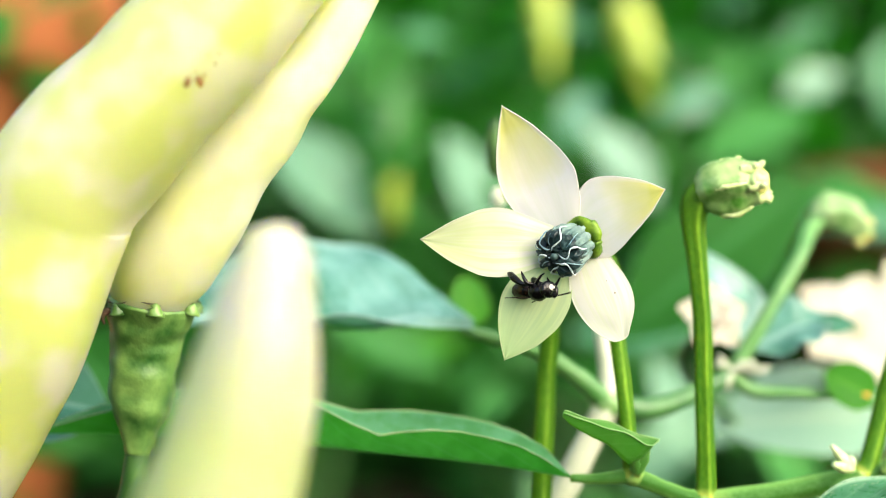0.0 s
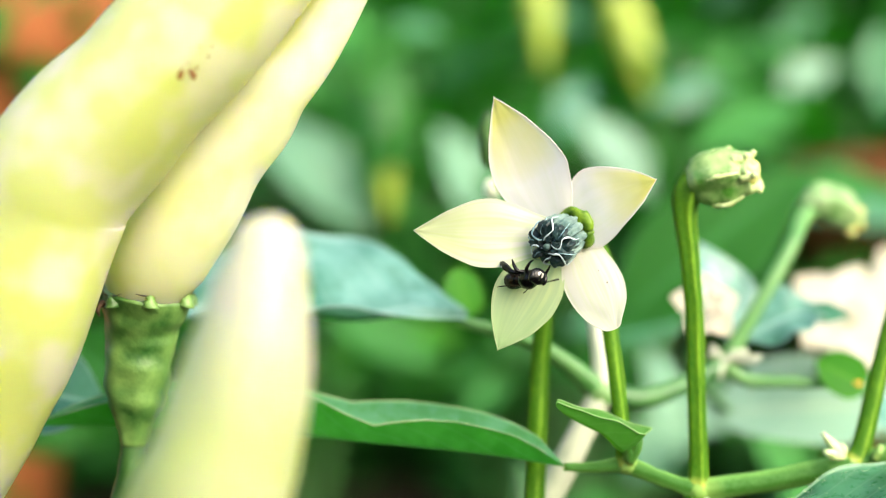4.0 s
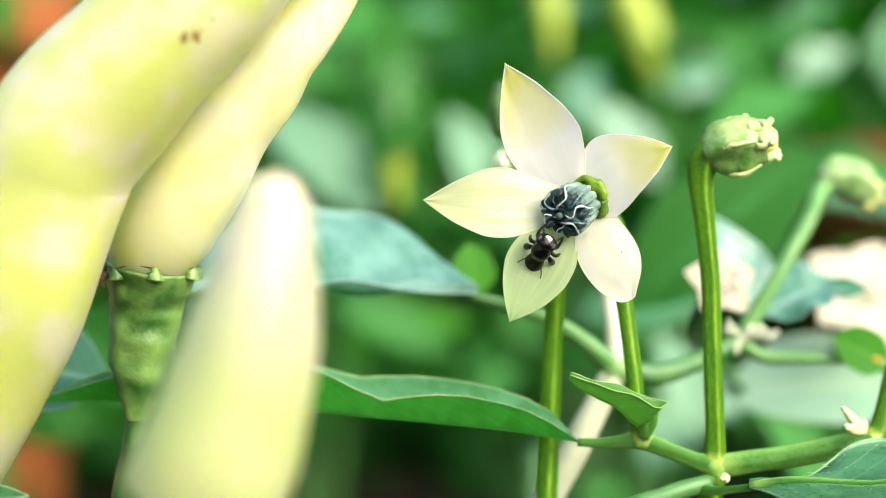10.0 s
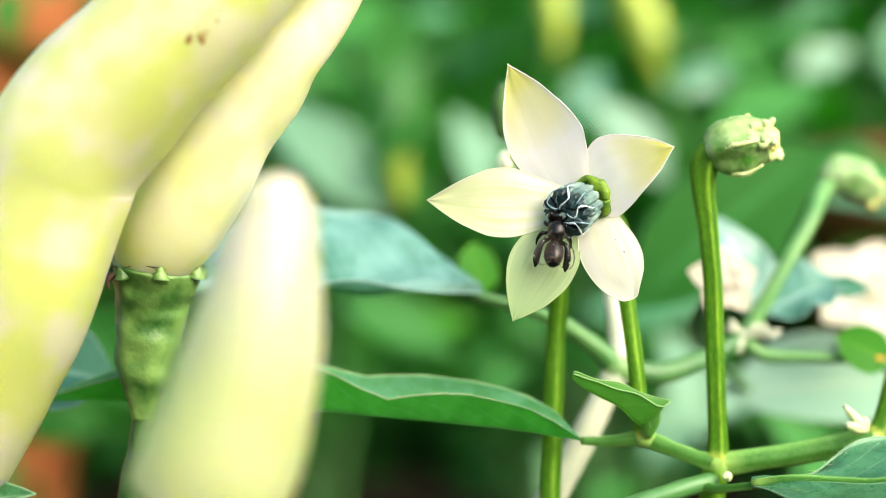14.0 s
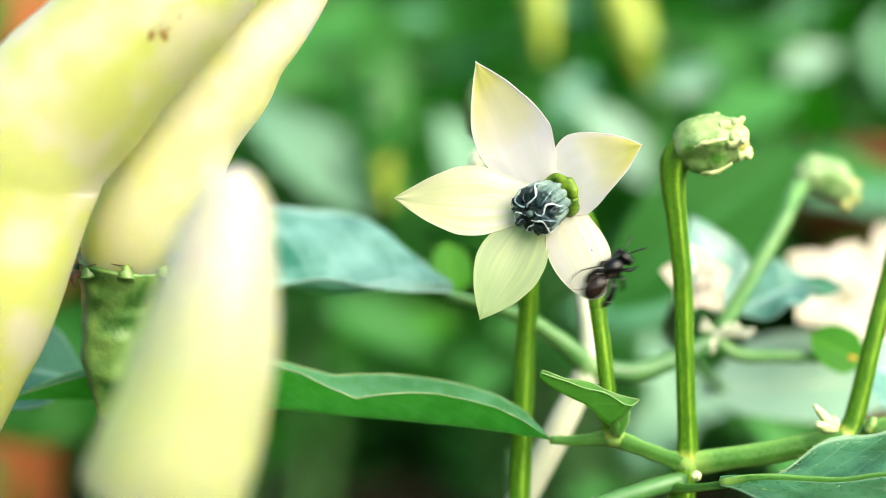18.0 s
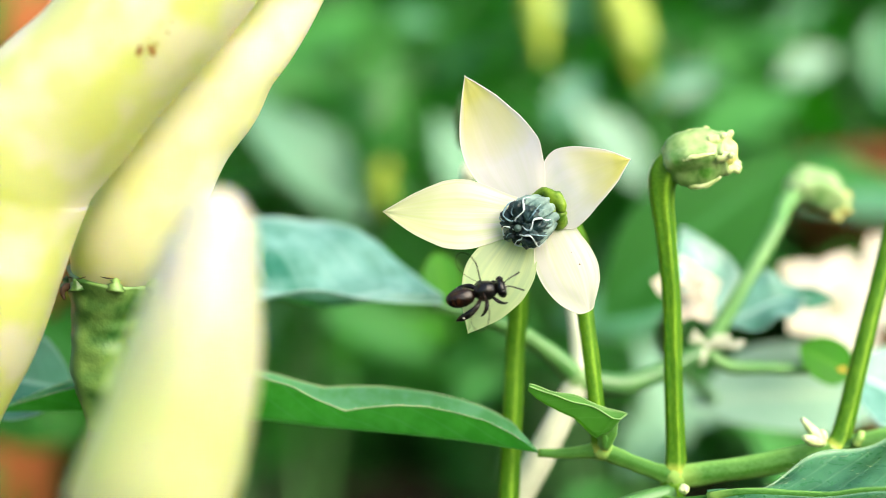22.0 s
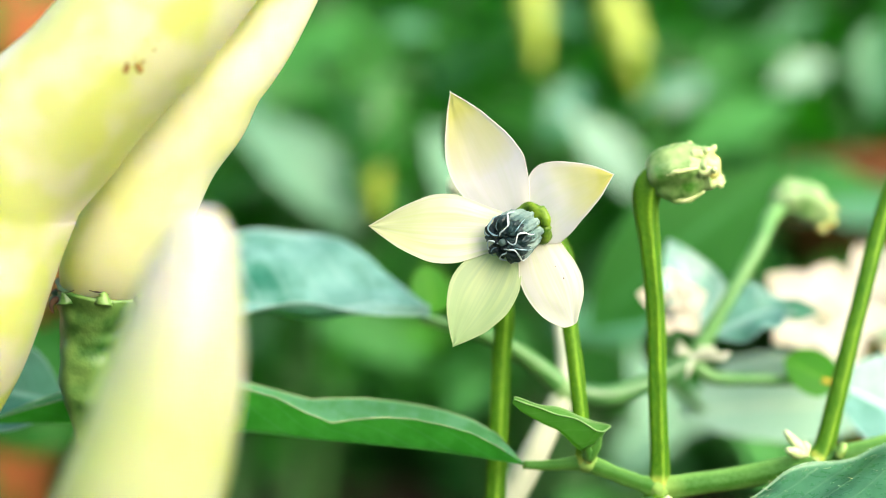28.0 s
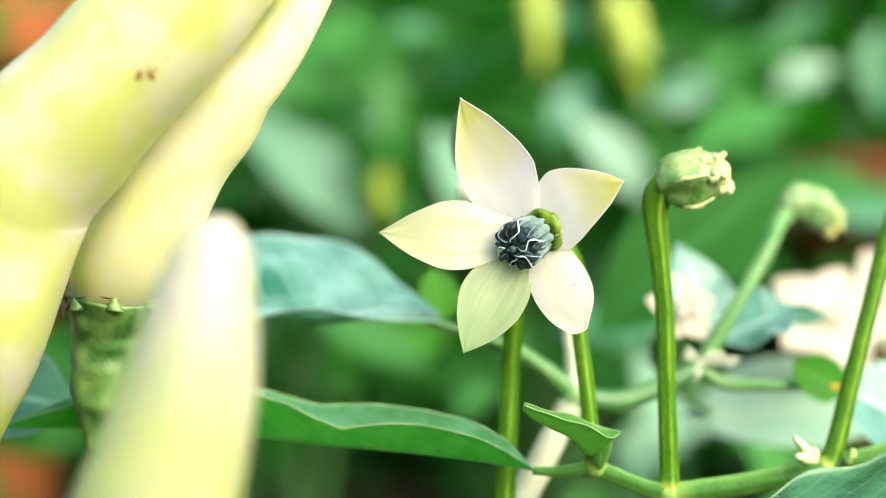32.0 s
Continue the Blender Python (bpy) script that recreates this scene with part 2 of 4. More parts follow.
def pod_material(name, lime, cream, low, high, scale, blotch=0.55, flank_lime=0.0, flank=((0, 0), (1, 0)), above=(-0.2, -0.1)):
    """Waxy flesh: lime and cream patches, creamier from foot to tip, limer on one flank."""
    m, N, L, b = material(name)
    tc = N.new("ShaderNodeTexCoord")
    sp = N.new("ShaderNodeSeparateXYZ")
    L.new(tc.outputs["UV"], sp.inputs[0])
    patch = ramp(N, L, noise_tex(N, L, scale, 2), (0.42, 0.0), (0.6, 1.0))
    rise = ramp(N, L, sp.outputs[1], (low, 0.0), (high, 1.0))
    mix = math_node(N, L, "ADD", math_node(N, L, "MULTIPLY", patch, blotch), math_node(N, L, "MULTIPLY", rise, 1 - blotch))
    round_ = math_node(N, L, "FRACT", math_node(N, L, "ADD", sp.outputs[0], 0.5))
    wander = math_node(N, L, "MULTIPLY_ADD", noise_tex(N, L, 60, 2), 0.2, -0.1)
    green = ramp(N, L, math_node(N, L, "ADD", round_, wander), *flank)
    reach = N.new("ShaderNodeMapRange")
    reach.inputs[1].default_value, reach.inputs[2].default_value = above
    L.new(math_node(N, L, "ADD", sp.outputs[1], wander), reach.inputs[0])
    green = math_node(N, L, "MULTIPLY", green, reach.outputs[0])
    mix = math_node(N, L, "SUBTRACT", mix, math_node(N, L, "MULTIPLY", green, flank_lime))
    L.new(mix_rgb(N, L, mix, lime, cream), b.inputs["Base Color"])
    b.inputs["Roughness"].default_value = 0.32
    b.inputs["Specular IOR Level"].default_value = 0.35
    b.inputs["Subsurface Weight"].default_value = 1.0
    b.inputs["Subsurface Radius"].default_value = (0.8, 1.0, 0.2)
    b.inputs["Subsurface Scale"].default_value = 0.010
    bump(N, L, b, noise_tex(N, L, 260, 3), 0.1, 0.0003)
    return m


POD = pod_material("pale_pod", (0.38, 0.425, 0.13), (0.46, 0.445, 0.36), 0.3, 0.65, 150, 0.75, 0.35, ((0.5, 0), (0.53, 1), (0.88, 1), (0.97, 0)), (0.52, 0.58))
POD_YELLOW = pod_material("yellow_pod", (0.54, 0.58, 0.18), (0.62, 0.62, 0.44), 0.12, 0.4, 170, 0.45, 0.0)
POD_CREAM = pod_material("cream_pod", (0.33, 0.385, 0.15), (0.36, 0.34, 0.31), 0.2, 0.48, 120, 0.25, 0.45, ((0.0, 1), (0.24, 1), (0.34, 0), (1, 0)))
POD_SPOT = plain("brown_scar", (0.09, 0.03, 0.007), (0.22, 0.085, 0.02), 0.7, 900)
DRY = plain("dry_brown_edge", (0.012, 0.008, 0.004), (0.07, 0.035, 0.015), 0.8, 900)
POD_FAR = plain("far_pod", (0.24, 0.36, 0.03), (0.44, 0.50, 0.08), 0.35, 60, 0.1, 300)
CALYX_TIP = plain("pale_calyx_tip", (0.36, 0.48, 0.16), (0.56, 0.63, 0.32), 0.5, 900)
BUD_DARK = plain("dark_bud", (0.004, 0.03, 0.002), (0.035, 0.11, 0.008), 0.6, 300, 0.3, 1400)
# Dark green that holds the shadow on the pod stalk.
STALK_SHADED = plain("shaded_stalk", (0.006, 0.045, 0.005), (0.04, 0.11, 0.02), 0.4, 300, 0.4, 900)
BUD_PALE = plain("pale_bud", (0.4, 0.54, 0.2), (0.62, 0.7, 0.4), 0.5, 900, 0.3, 2400)
ANTHER_PALE = plain("pale_anther", (0.04, 0.09, 0.085), (0.22, 0.31, 0.28), 0.5, 520, 0.6, 1400, spec=0.3)
ANTHER = plain("slate_anther", (0.0015, 0.006, 0.008), (0.02, 0.052, 0.054), 0.45, 620, 0.8, 1400, spec=0.3)
SEAM_BLUE = plain("bluish_seam", (0.12, 0.24, 0.3), (0.3, 0.45, 0.5), 0.6, 1500)
SEAM = plain("white_seam", (0.42, 0.54, 0.58), (0.72, 0.80, 0.82), 0.6, 1500)
THROAT = plain("throat_green", (0.012, 0.07, 0.003), (0.16, 0.27, 0.014), 0.5, 900, 0.8, 1200, spec=0.3)
BLACK = plain("bee_black", (0.0008, 0.0008, 0.001), (0.003, 0.0028, 0.003), 0.26, 2500, 0.15, 5000, spec=0.3)
BROWN = plain("bee_brown", (0.004, 0.002, 0.001), (0.024, 0.009, 0.0035), 0.25, 900, 0.12, 5000, spec=0.3)
HAIR = plain("bee_pale_hair", (0.4, 0.36, 0.3), (0.65, 0.62, 0.55), 0.7, 4000, 0.8, 6000)
TERRA = plain("terracotta", (0.23, 0.062, 0.013), (0.31, 0.10, 0.025), 0.8, 18, 0.4, 120)
# Shade beneath the plants is put into this very dark brown.
SOIL = plain("shaded_soil", (0.006, 0.0045, 0.0025), (0.022, 0.016, 0.008), 0.95, 25, 1.0, 90, spec=0.1)
RED = plain("orange_yellow_tip", (0.6, 0.25, 0.02), (0.75, 0.5, 0.05), 0.5, 900)


def petal_material(name, tip, ground=(0.87, 0.85, 0.77), flush=0.9, reach=0.38, veins=0.12):
    m, N, L, b = material(name)
    tc = N.new("ShaderNodeTexCoord")
    sp = N.new("ShaderNodeSeparateXYZ")
    L.new(tc.outputs["UV"], sp.inputs[0])
    u, v = sp.outputs[0], sp.outputs[1]
    mottle = noise_tex(N, L, 240, 3)
    along = math_node(N, L, "ADD", u, math_node(N, L, "MULTIPLY", math_node(N, L, "SUBTRACT", mottle, 0.5), 0.45))
    edge = math_node(N, L, "ABSOLUTE", math_node(N, L, "SUBTRACT", v, 0.5))
    inner = ramp(N, L, edge, (0.40, 1.0), (0.5, 0.2))
    blush = math_node(N, L, "MULTIPLY", ramp(N, L, along, (reach, 0.0), (reach + 0.5, 1.0)), inner)
    w = N.new("ShaderNodeTexNoise")
    w.noise_dimensions = "2D"
    mp = N.new("ShaderNodeMapping")
    mp.inputs["Scale"].default_value = (0.8, 12, 1)
    L.new(tc.outputs["UV"], mp.inputs[0])
    L.new(mp.outputs[0], w.inputs["Vector"])
    w.inputs["Scale"].default_value = 1.6
    streak = ramp(N, L, w.outputs["Fac"], (0.35, 0.0), (0.7, 1.0))
    base = mix_rgb(N, L, math_node(N, L, "MULTIPLY", streak, veins), ground, (0.62, 0.72, 0.36))
    col = mix_rgb(N, L, math_node(N, L, "MULTIPLY", blush, flush), base, tip)
    L.new(col, b.inputs["Base Color"])
    b.inputs["Roughness"].default_value = 0.5
    bump(N, L, b, w.outputs["Fac"], 0.08, 0.0002)
    translucent(N, L, b, col, 0.62)
    return m


PETAL = petal_material("white_petal", (0.78, 0.74, 0.15), (0.87, 0.83, 0.80), 0.9, 0.36)
PETAL_WHITE = petal_material("clear_white_petal", (0.68, 0.69, 0.55), (0.74, 0.73, 0.68), 0.5, 0.6, 0.35)
PETAL_LEFT = petal_material("lime_white_petal", (0.60, 0.66, 0.30), (0.76, 0.745, 0.68), 0.75, 0.25, 0.75)
PETAL_SUN = petal_material("cream_petal", (0.84, 0.78, 0.56), (0.86, 0.80, 0.73))
# Lowest petal: shade and green light shining through are put into its colour.
PETAL_SHADED = petal_material("shaded_greenish_petal", (0.38, 0.55, 0.25), (0.45, 0.58, 0.33), veins=0.6)

m_, N_, L_, b_ = material("bee_wing")
b_.inputs["Base Color"].default_value = (0.1, 0.085, 0.06, 1)
b_.inputs["Roughness"].default_value = 0.2
b_.inputs["Alpha"].default_value = 0.035
b_.inputs["Specular IOR Level"].default_value = 0.3
WING = m_

# ---- building helpers ----
ORIGIN = {}


def thing(name, at, label, category, group="", kind=""):
    ob = new(name)
    ob.empty_display_size = 0.005
    ob.location = Vector(at) * MM
    ORIGIN[ob.name] = Vector(at)
    return tagged(ob, label, category, group, kind)


def part(name, bm, mat, parent, label="", smooth=True):
    """Links a bmesh given in plan millimetres as one mesh under a thing or a part."""
    o = ORIGIN[parent.name]
    for v in bm.verts:
        v.co = (v.co - o) * MM
    bmesh.ops.recalc_face_normals(bm, faces=bm.faces) if len(bm.faces) < 4000 else None
    me = bpy.data.meshes.new(name)
    bm.to_mesh(me)
    bm.free()
    if smooth:
        for p in me.polygons:
            p.use_smooth = True
    me.materials.append(mat)
    ob = new(name, me)
    ob.parent = parent
    ORIGIN[ob.name] = o
    if label:
        tagged(ob, label)
    return ob


def spline(points, n):
    """Catmull-Rom samples through control points."""
    p = [Vector(q) for q in points]
    p = [p[0] * 2 - p[1]] + p + [p[-1] * 2 - p[-2]]
    out = []
    k = len(p) - 3
    for i in range(n):
        s = i / (n - 1) * k
        j = min(int(s), k - 1)
        f = s - j
        a, b, c, d = p[j:j + 4]
        out.append(0.5 * ((2 * b) + (c - a) * f + (2 * a - 5 * b + 4 * c - d) * f * f + (3 * b - a - 3 * c + d) * f ** 3))
    return out


def lerp_list(values, s):
    s = min(max(s, 0), 1) * (len(values) - 1)
    j = min(int(s), len(values) - 2)
    return values[j] + (values[j + 1] - values[j]) * (s - j)


def tube(points, radii, n=24, sides=10, wob=0.0, seed=0.0, ribs=0, rib=0.0, flat=1.0, bm=None):
    """A swept stalk with a rounded end, uneven by wob and ribbed."""
    own = bm is None
    bm = bm or bmesh.new()
    uv = bm.loops.layers.uv.new("uv") if own else None
    pts = spline(points, n)
    rings = []
    ref = Vector((0.3, -1, 0.2))
    for i, p in enumerate(pts):
        t = (pts[min(i + 1, n - 1)] - pts[max(i - 1, 0)]).normalized()
        a = (ref - t * ref.dot(t)).normalized()
        ref = a
        b = t.cross(a)
        r = lerp_list(radii, i / (n - 1))
        ring = []
        for k in range(sides):
            w = 2 * math.pi * k / sides
            q = r * (1 + rib * math.cos(ribs * w))
            if wob:
                q *= 1 + wob * noise.noise(Vector((math.cos(w) * 0.9 + seed, math.sin(w) * 0.9, i / n * 9)))
            ring.append(bm.verts.new(p + a * math.cos(w) * q * flat + b * math.sin(w) * q))
        rings.append(ring)
    for i, (r0, r1) in enumerate(zip(rings, rings[1:])):
        for k in range(sides):
            f = bm.faces.new((r0[k], r0[(k + 1) % sides], r1[(k + 1) % sides], r1[k]))
            if uv:
                for loop, (a, b) in zip(f.loops, ((k, i), (k + 1, i), (k + 1, i + 1), (k, i + 1))):
                    loop[uv].uv = (a / sides, b / (n - 1))
    bm.faces.new(list(reversed(rings[0])))
    bm.faces.new(rings[-1])
    return bm


def basis(base, tip, face):
    x = Vector(tip) - Vector(base)
    length = x.length
    x.normalize()
    z = Vector(face)
    z = (z - x * z.dot(x)).normalized()
    y = z.cross(x)
    m = Matrix((x, y, z)).transposed().to_4x4()
    m.translation = Vector(base)
    return m, length


LEAF_SHAPE = [0.05, 0.42, 0.74, 0.93, 1.0, 0.97, 0.86, 0.7, 0.5, 0.28, 0.02]
PETAL_SHAPE = [0.62, 0.72, 0.83, 0.92, 1.0, 1.0, 0.94, 0.8, 0.58, 0.32, 0.03]


def blade(length, width, fold=0.25, arch=0.02, wave=0.0, waves=3.0, seed=0.0, nu=18, nv=8, rim=0.09, shape=LEAF_SHAPE, cup=0.0, puff=0.0, halves=None, spine=None, near=None):
    """A leaf or petal along +x, facing +z: folded on its midrib, arched, waved at the margin, with thickness."""
    bm = bmesh.new()
    uv = bm.loops.layers.uv.new("uv")
    grid = []
    for i in range(nu + 1):
        u = i / nu
        row = []
        for j in range(nv + 1):
            s = j / nv * 2 - 1
            w = lerp_list(near if near and s > 0 else shape, u) * width / 2
            x, y = u * length, s * w
            z = fold * abs(y)
            if halves:
                h = radians(halves[1] if s > 0 else halves[0])
                y, z = y * math.cos(h), abs(y) * math.sin(h)
            z += arch * length * math.sin(math.pi * u) + (lerp_list(spine, u) if spine else 0)
            z += wave * abs(s) ** 1.5 * math.sin(waves * 2 * math.pi * u + seed + (1.3 if s > 0 else 0)) * width * 0.5
            z += cup * (s * s) * w + puff * width * noise.noise(Vector((u * 4 + seed, s * 2, seed)))
            row.append(bm.verts.new((x, y, z)))
        grid.append(row)
    for i in range(nu):
        for j in range(nv):
            f = bm.faces.new((grid[i][j], grid[i + 1][j], grid[i + 1][j + 1], grid[i][j + 1]))
            for loop, (a, b) in zip(f.loops, ((i, j), (i + 1, j), (i + 1, j + 1), (i, j + 1))):
                loop[uv].uv = (a / nu, b / nv)
    if rim:
        edge = [row[0].co.copy() for row in grid[::2]] + [row[-1].co.copy() for row in reversed(grid[::2])]
        tube(edge, [rim, rim * 1.1, rim], 3 * nu, 5, bm=bm)
    return bm


def blade_at(base, tip, face, width, **kw):
    m, length = basis(base, tip, face)
    bm = blade(length, width, **kw)
    bm.transform(m)
    return bm


def ball(centre, size, rough=0.0, seed=0.0, axis=None, sub=3):
    bm = bmesh.new()
    bmesh.ops.create_icosphere(bm, subdivisions=sub, radius=1)
    turn = Vector((0, 0, 1)).rotation_difference(Vector(axis)).to_matrix() if axis is not None else Matrix.Identity(3)
    for v in bm.verts:
        k = 1 + rough * noise.noise(v.co * 2.2 + Vector((seed, seed, 0)))
        v.co = turn @ Vector((v.co.x * size[0] * k, v.co.y * size[1] * k, v.co.z * size[2] * k)) + Vector(centre)
    return bm


def join(bm, other):
    me = bpy.data.meshes.new("tmp")
    other.to_mesh(me)
    other.free()
    bm.from_mesh(me)
    bpy.data.meshes.remove(me)
    return bm


# ---- ground ----
bm = bmesh.new()
g = 40
for i in range(g + 1):
    for j in range(g + 1):
        x = (i / g - 0.5) * 2
        y = (j / g - 0.5) * 2
        x, y = 40000 * x ** 5 + 1200 * x, 40000 * y ** 5 + 1200 * y + 400
        bm.verts.new((x, y, 8 * noise.noise(Vector((x * 0.008, y * 0.008, 0)))))
bm.verts.ensure_lookup_table()
for i in range(g):
    for j in range(g):
        a = i * (g + 1) + j
        bm.faces.new((bm.verts[a], bm.verts[a + g + 1], bm.verts[a + g + 2], bm.verts[a + 1]))
for v in bm.verts:
    v.co *= MM
me = bpy.data.meshes.new("ground")
bm.to_mesh(me)
bm.free()
me.materials.append(SOIL)
tagged(new("ground", me), "dark brown garden soil with shade in its colour", "ground", kind="structure")

# ---- the flowering chili plant ----
plant = thing("chili_plant", (21.0, 111.6, 145.5), "young green flowering chili plant with forked stems", "plant")
NODE1 = (22.1, 108.9, 179.6)
NODE2 = (15.5, 107.9, 182.2)
NODE3 = (36.7, 110.4, 181.7)
ROOT = (21.0, 111.6, 145.5)
ROOT0 = (ROOT[0] - 6, ROOT[1] + 6, 0.0)
part("main_stem", tube([ROOT0, ROOT, (21.5, 109.5, 172.0), NODE1], [2.4, 2.0, 1.3, 1.1], 24, 10, 0.12), STEM, plant)
part("branch", tube([NODE1, (19.1, 108.3, 180.7), NODE2], [0.85, 0.66, 0.66, 0.8], 24, 16, 0.12, 1, ribs=4, rib=0.06), BRANCH, plant)
part("branch", tube([NODE1, (28.9, 109.4, 180.4), NODE3, (45.3, 113.4, 183.1), (59.6, 121.4, 185.8)], [1.0, 0.95, 1.0, 0.9, 0.7], 48, 16, 0.1, 2, ribs=4, rib=0.06), BRANCH, plant)
part("branch", tube([(21.7, 108.4, 178.3), (18.0, 106.4, 177.8), (12.4, 102.4, 176.9), (5.1, 97.4, 174.2)], [0.8, 0.8, 0.75, 0.7], 18, 10, 0.12, 3), STEM_FAR, plant)
part("joint", ball(NODE1, (1.2, 1.15, 1.0), 0.1, 3), BRANCH, plant)
part("joint", ball(NODE2, (1.0, 0.95, 0.95), 0.15, 5), BRANCH, plant)
part("joint", ball(NODE3, (1.4, 1.1, 0.85), 0.15, 7), NODE, plant)
part("bud_scar", ball((22.6, 107.0, 178.9), (0.42, 0.4, 0.42), 0.4, 2), BUD_PALE, plant, "small whitish bud scar")
# long leaf with its stalk
LEAF_BASE = (9.9, 107.6, 182.0)
part("petiole", tube([NODE2, (12.2, 107.9, 181.9), LEAF_BASE], [0.8, 0.52, 0.42, 0.36], 14, 8, 0.1, 4), BRANCH, plant)
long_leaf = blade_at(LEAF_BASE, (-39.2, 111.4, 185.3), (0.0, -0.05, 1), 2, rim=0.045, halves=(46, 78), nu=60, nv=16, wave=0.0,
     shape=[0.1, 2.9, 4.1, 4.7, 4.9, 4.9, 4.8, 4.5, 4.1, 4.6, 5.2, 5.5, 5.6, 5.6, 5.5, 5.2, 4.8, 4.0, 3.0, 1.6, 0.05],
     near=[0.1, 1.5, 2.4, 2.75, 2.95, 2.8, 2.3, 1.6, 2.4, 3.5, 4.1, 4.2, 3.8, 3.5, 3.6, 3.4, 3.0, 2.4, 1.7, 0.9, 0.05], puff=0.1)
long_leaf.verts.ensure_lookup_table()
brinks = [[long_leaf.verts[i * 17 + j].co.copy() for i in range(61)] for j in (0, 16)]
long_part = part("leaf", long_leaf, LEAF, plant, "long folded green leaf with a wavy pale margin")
for brink in brinks:
    part("margin", tube([p + Vector((0, -0.03, 0.05 * noise.noise(p * 1.7))) for p in brink[2:59]], [0.03, 0.055, 0.045, 0.06, 0.045, 0.03], 110, 6, 0.5, 2), BUD_SOFT, long_part, "thin pale crinkled margin")
    fuzz = bmesh.new()
    for k in range(90):
        p = Vector(lerp_list(brink, k / 90 + random.uniform(0, 0.01)))
        tube([p, p + Vector((random.gauss(0, 0.12), -0.1, random.uniform(0.06, 0.2)))], [0.02, 0.014, 0.006], 3, 3, bm=fuzz)
    part("hair_fringe", fuzz, BUD_PALE, long_part, "fine white hairs")
HULL = [0.45, 1.05, 1.3, 1.42, 1.55, 1.75, 2.1, 2.55, 2.9, 2.0, 0.05]
bract = part("bract", blade_at((8.8, 103.2, 188.4), (17.3, 105.6, 185.6), (0.1, -0.12, 1), 2.0, rim=0.07, halves=(58, 80), nu=40, nv=12, puff=0.08, wave=0.12, waves=2.0, shape=HULL, spine=[-v for v in HULL]), LEAF_BRACT, plant, "boat-shaped green bract at the fork")
part("keel", tube([(15.6, 106.9, 182.8), (15.3, 105.9, 184.0), (15.9, 105.4, 185.0)], [0.5, 0.36, 0.1], 14, 8, 0.2, 4), BRANCH, bract, "pale keel")
part("stipule", tube([(15.5, 107.0, 182.6), (16.2, 106.6, 183.8), (16.6, 106.5, 184.9)], [0.6, 0.5, 0.2], 10, 8, 0.2, 4), BRANCH, plant, "pale swollen leaf joint")
# low leaf at the right
low_leaf = blade_at((23.9, 103.5, 178.8), (47.4, 95.2, 181.0), (0.05, -0.35, 1), 19, halves=(14, 4), arch=0.01, wave=0.05, puff=0.03, nu=40, nv=16,
     near=[0.03, 0.08, 0.24, 0.45, 0.62, 0.8, 0.95, 1.0, 0.9, 0.6, 0.05])
low_leaf.verts.ensure_lookup_table()
fringe = bmesh.new()
for k in range(260):
    i, j = random.randrange(2, 36), random.choice((16, 16, 16, 15, 12, 8, 8, random.randrange(4, 16)))
    p = low_leaf.verts[i * 17 + j].co.lerp(low_leaf.verts[(i + 1) * 17 + j].co, random.random())
    tube([p, p + Vector((random.gauss(0, 0.25), random.gauss(-0.1, 0.1), random.uniform(0.06, 0.18)))], [0.022, 0.016, 0.006], 3, 3, bm=fringe)
ridge = [low_leaf.verts[i * 17 + 8].co + Vector((0, 0, 0.06)) for i in range(0, 41, 4)]
low_part = part("leaf", low_leaf, LEAF_DARK, plant, "dark green leaf with a pale midrib")
part("midrib", tube(ridge, [0.42, 0.34, 0.26, 0.16, 0.06], 40, 8, 0.1, 3), BRANCH, low_part, "pale green midrib")
part("hair_fringe", fringe, BUD_PALE, low_part, "fine white hairs")
part("leaf", blade_at((-41.6, 98.3, 178.5), (-35.1, 98.2, 179.4), (0, -0.6, 1), 3.0, fold=0.3, nu=12, nv=6), LEAF_DARK, plant)
part("petiole", tube([(20.1, 108.5, 177.8), (21.4, 106.5, 177.9), (22.8, 105.0, 178.3), (24.4, 103.5, 178.8)], [0.7, 0.42, 0.36, 0.36], 14, 8), BRANCH, plant)
# stalk with the spent flower
part("flower_stalk", tube([NODE1, (22.26, 109.2, 181.84), (22.08, 109.2, 187.94), (21.95, 109.2, 195.06), (21.51, 109.2, 200.66), (21.17, 109.2, 203.71), (21.12, 109.2, 205.65), (21.48, 109.2, 206.87), (22.41, 109.2, 207.53)], [1.05, 0.84, 0.8, 0.8, 0.84, 0.96, 1.2, 1.4, 1.55], 60, 30, 0.07, 5, ribs=5, rib=0.1), STEM, plant)
# right stalk
part("flower_stalk", tube([NODE3, (37.9, 110.9, 184.0), (41.3, 112.4, 195.3), (44.9, 114.3, 205.9), (48.3, 115.3, 211.8), (51.5, 115.3, 212.4)], [1.1, 0.85, 0.78, 0.8, 0.9, 0.9], 30, 12, 0.06, 6, ribs=5, rib=0.12), STEM, plant)
for k, (a, b, r) in enumerate((((35.6, 109.4, 182.4), (33.4, 108.4, 184.8), 0.45), ((35.0, 108.4, 182.6), (33.2, 107.4, 183.3), 0.5), ((35.6, 109.4, 182.6), (35.4, 109.4, 183.7), 0.4), ((38.4, 109.4, 182.2), (39.1, 109.4, 183.6), 0.5))):
    part("flower_bud", tube([a, b], [r * 0.6, r * 1.1, r * 0.5], 8, 8, 0.3, k), BUD_PALE if k < 3 else CALYX, plant, "tiny whitish flower bud" if k < 3 else "")
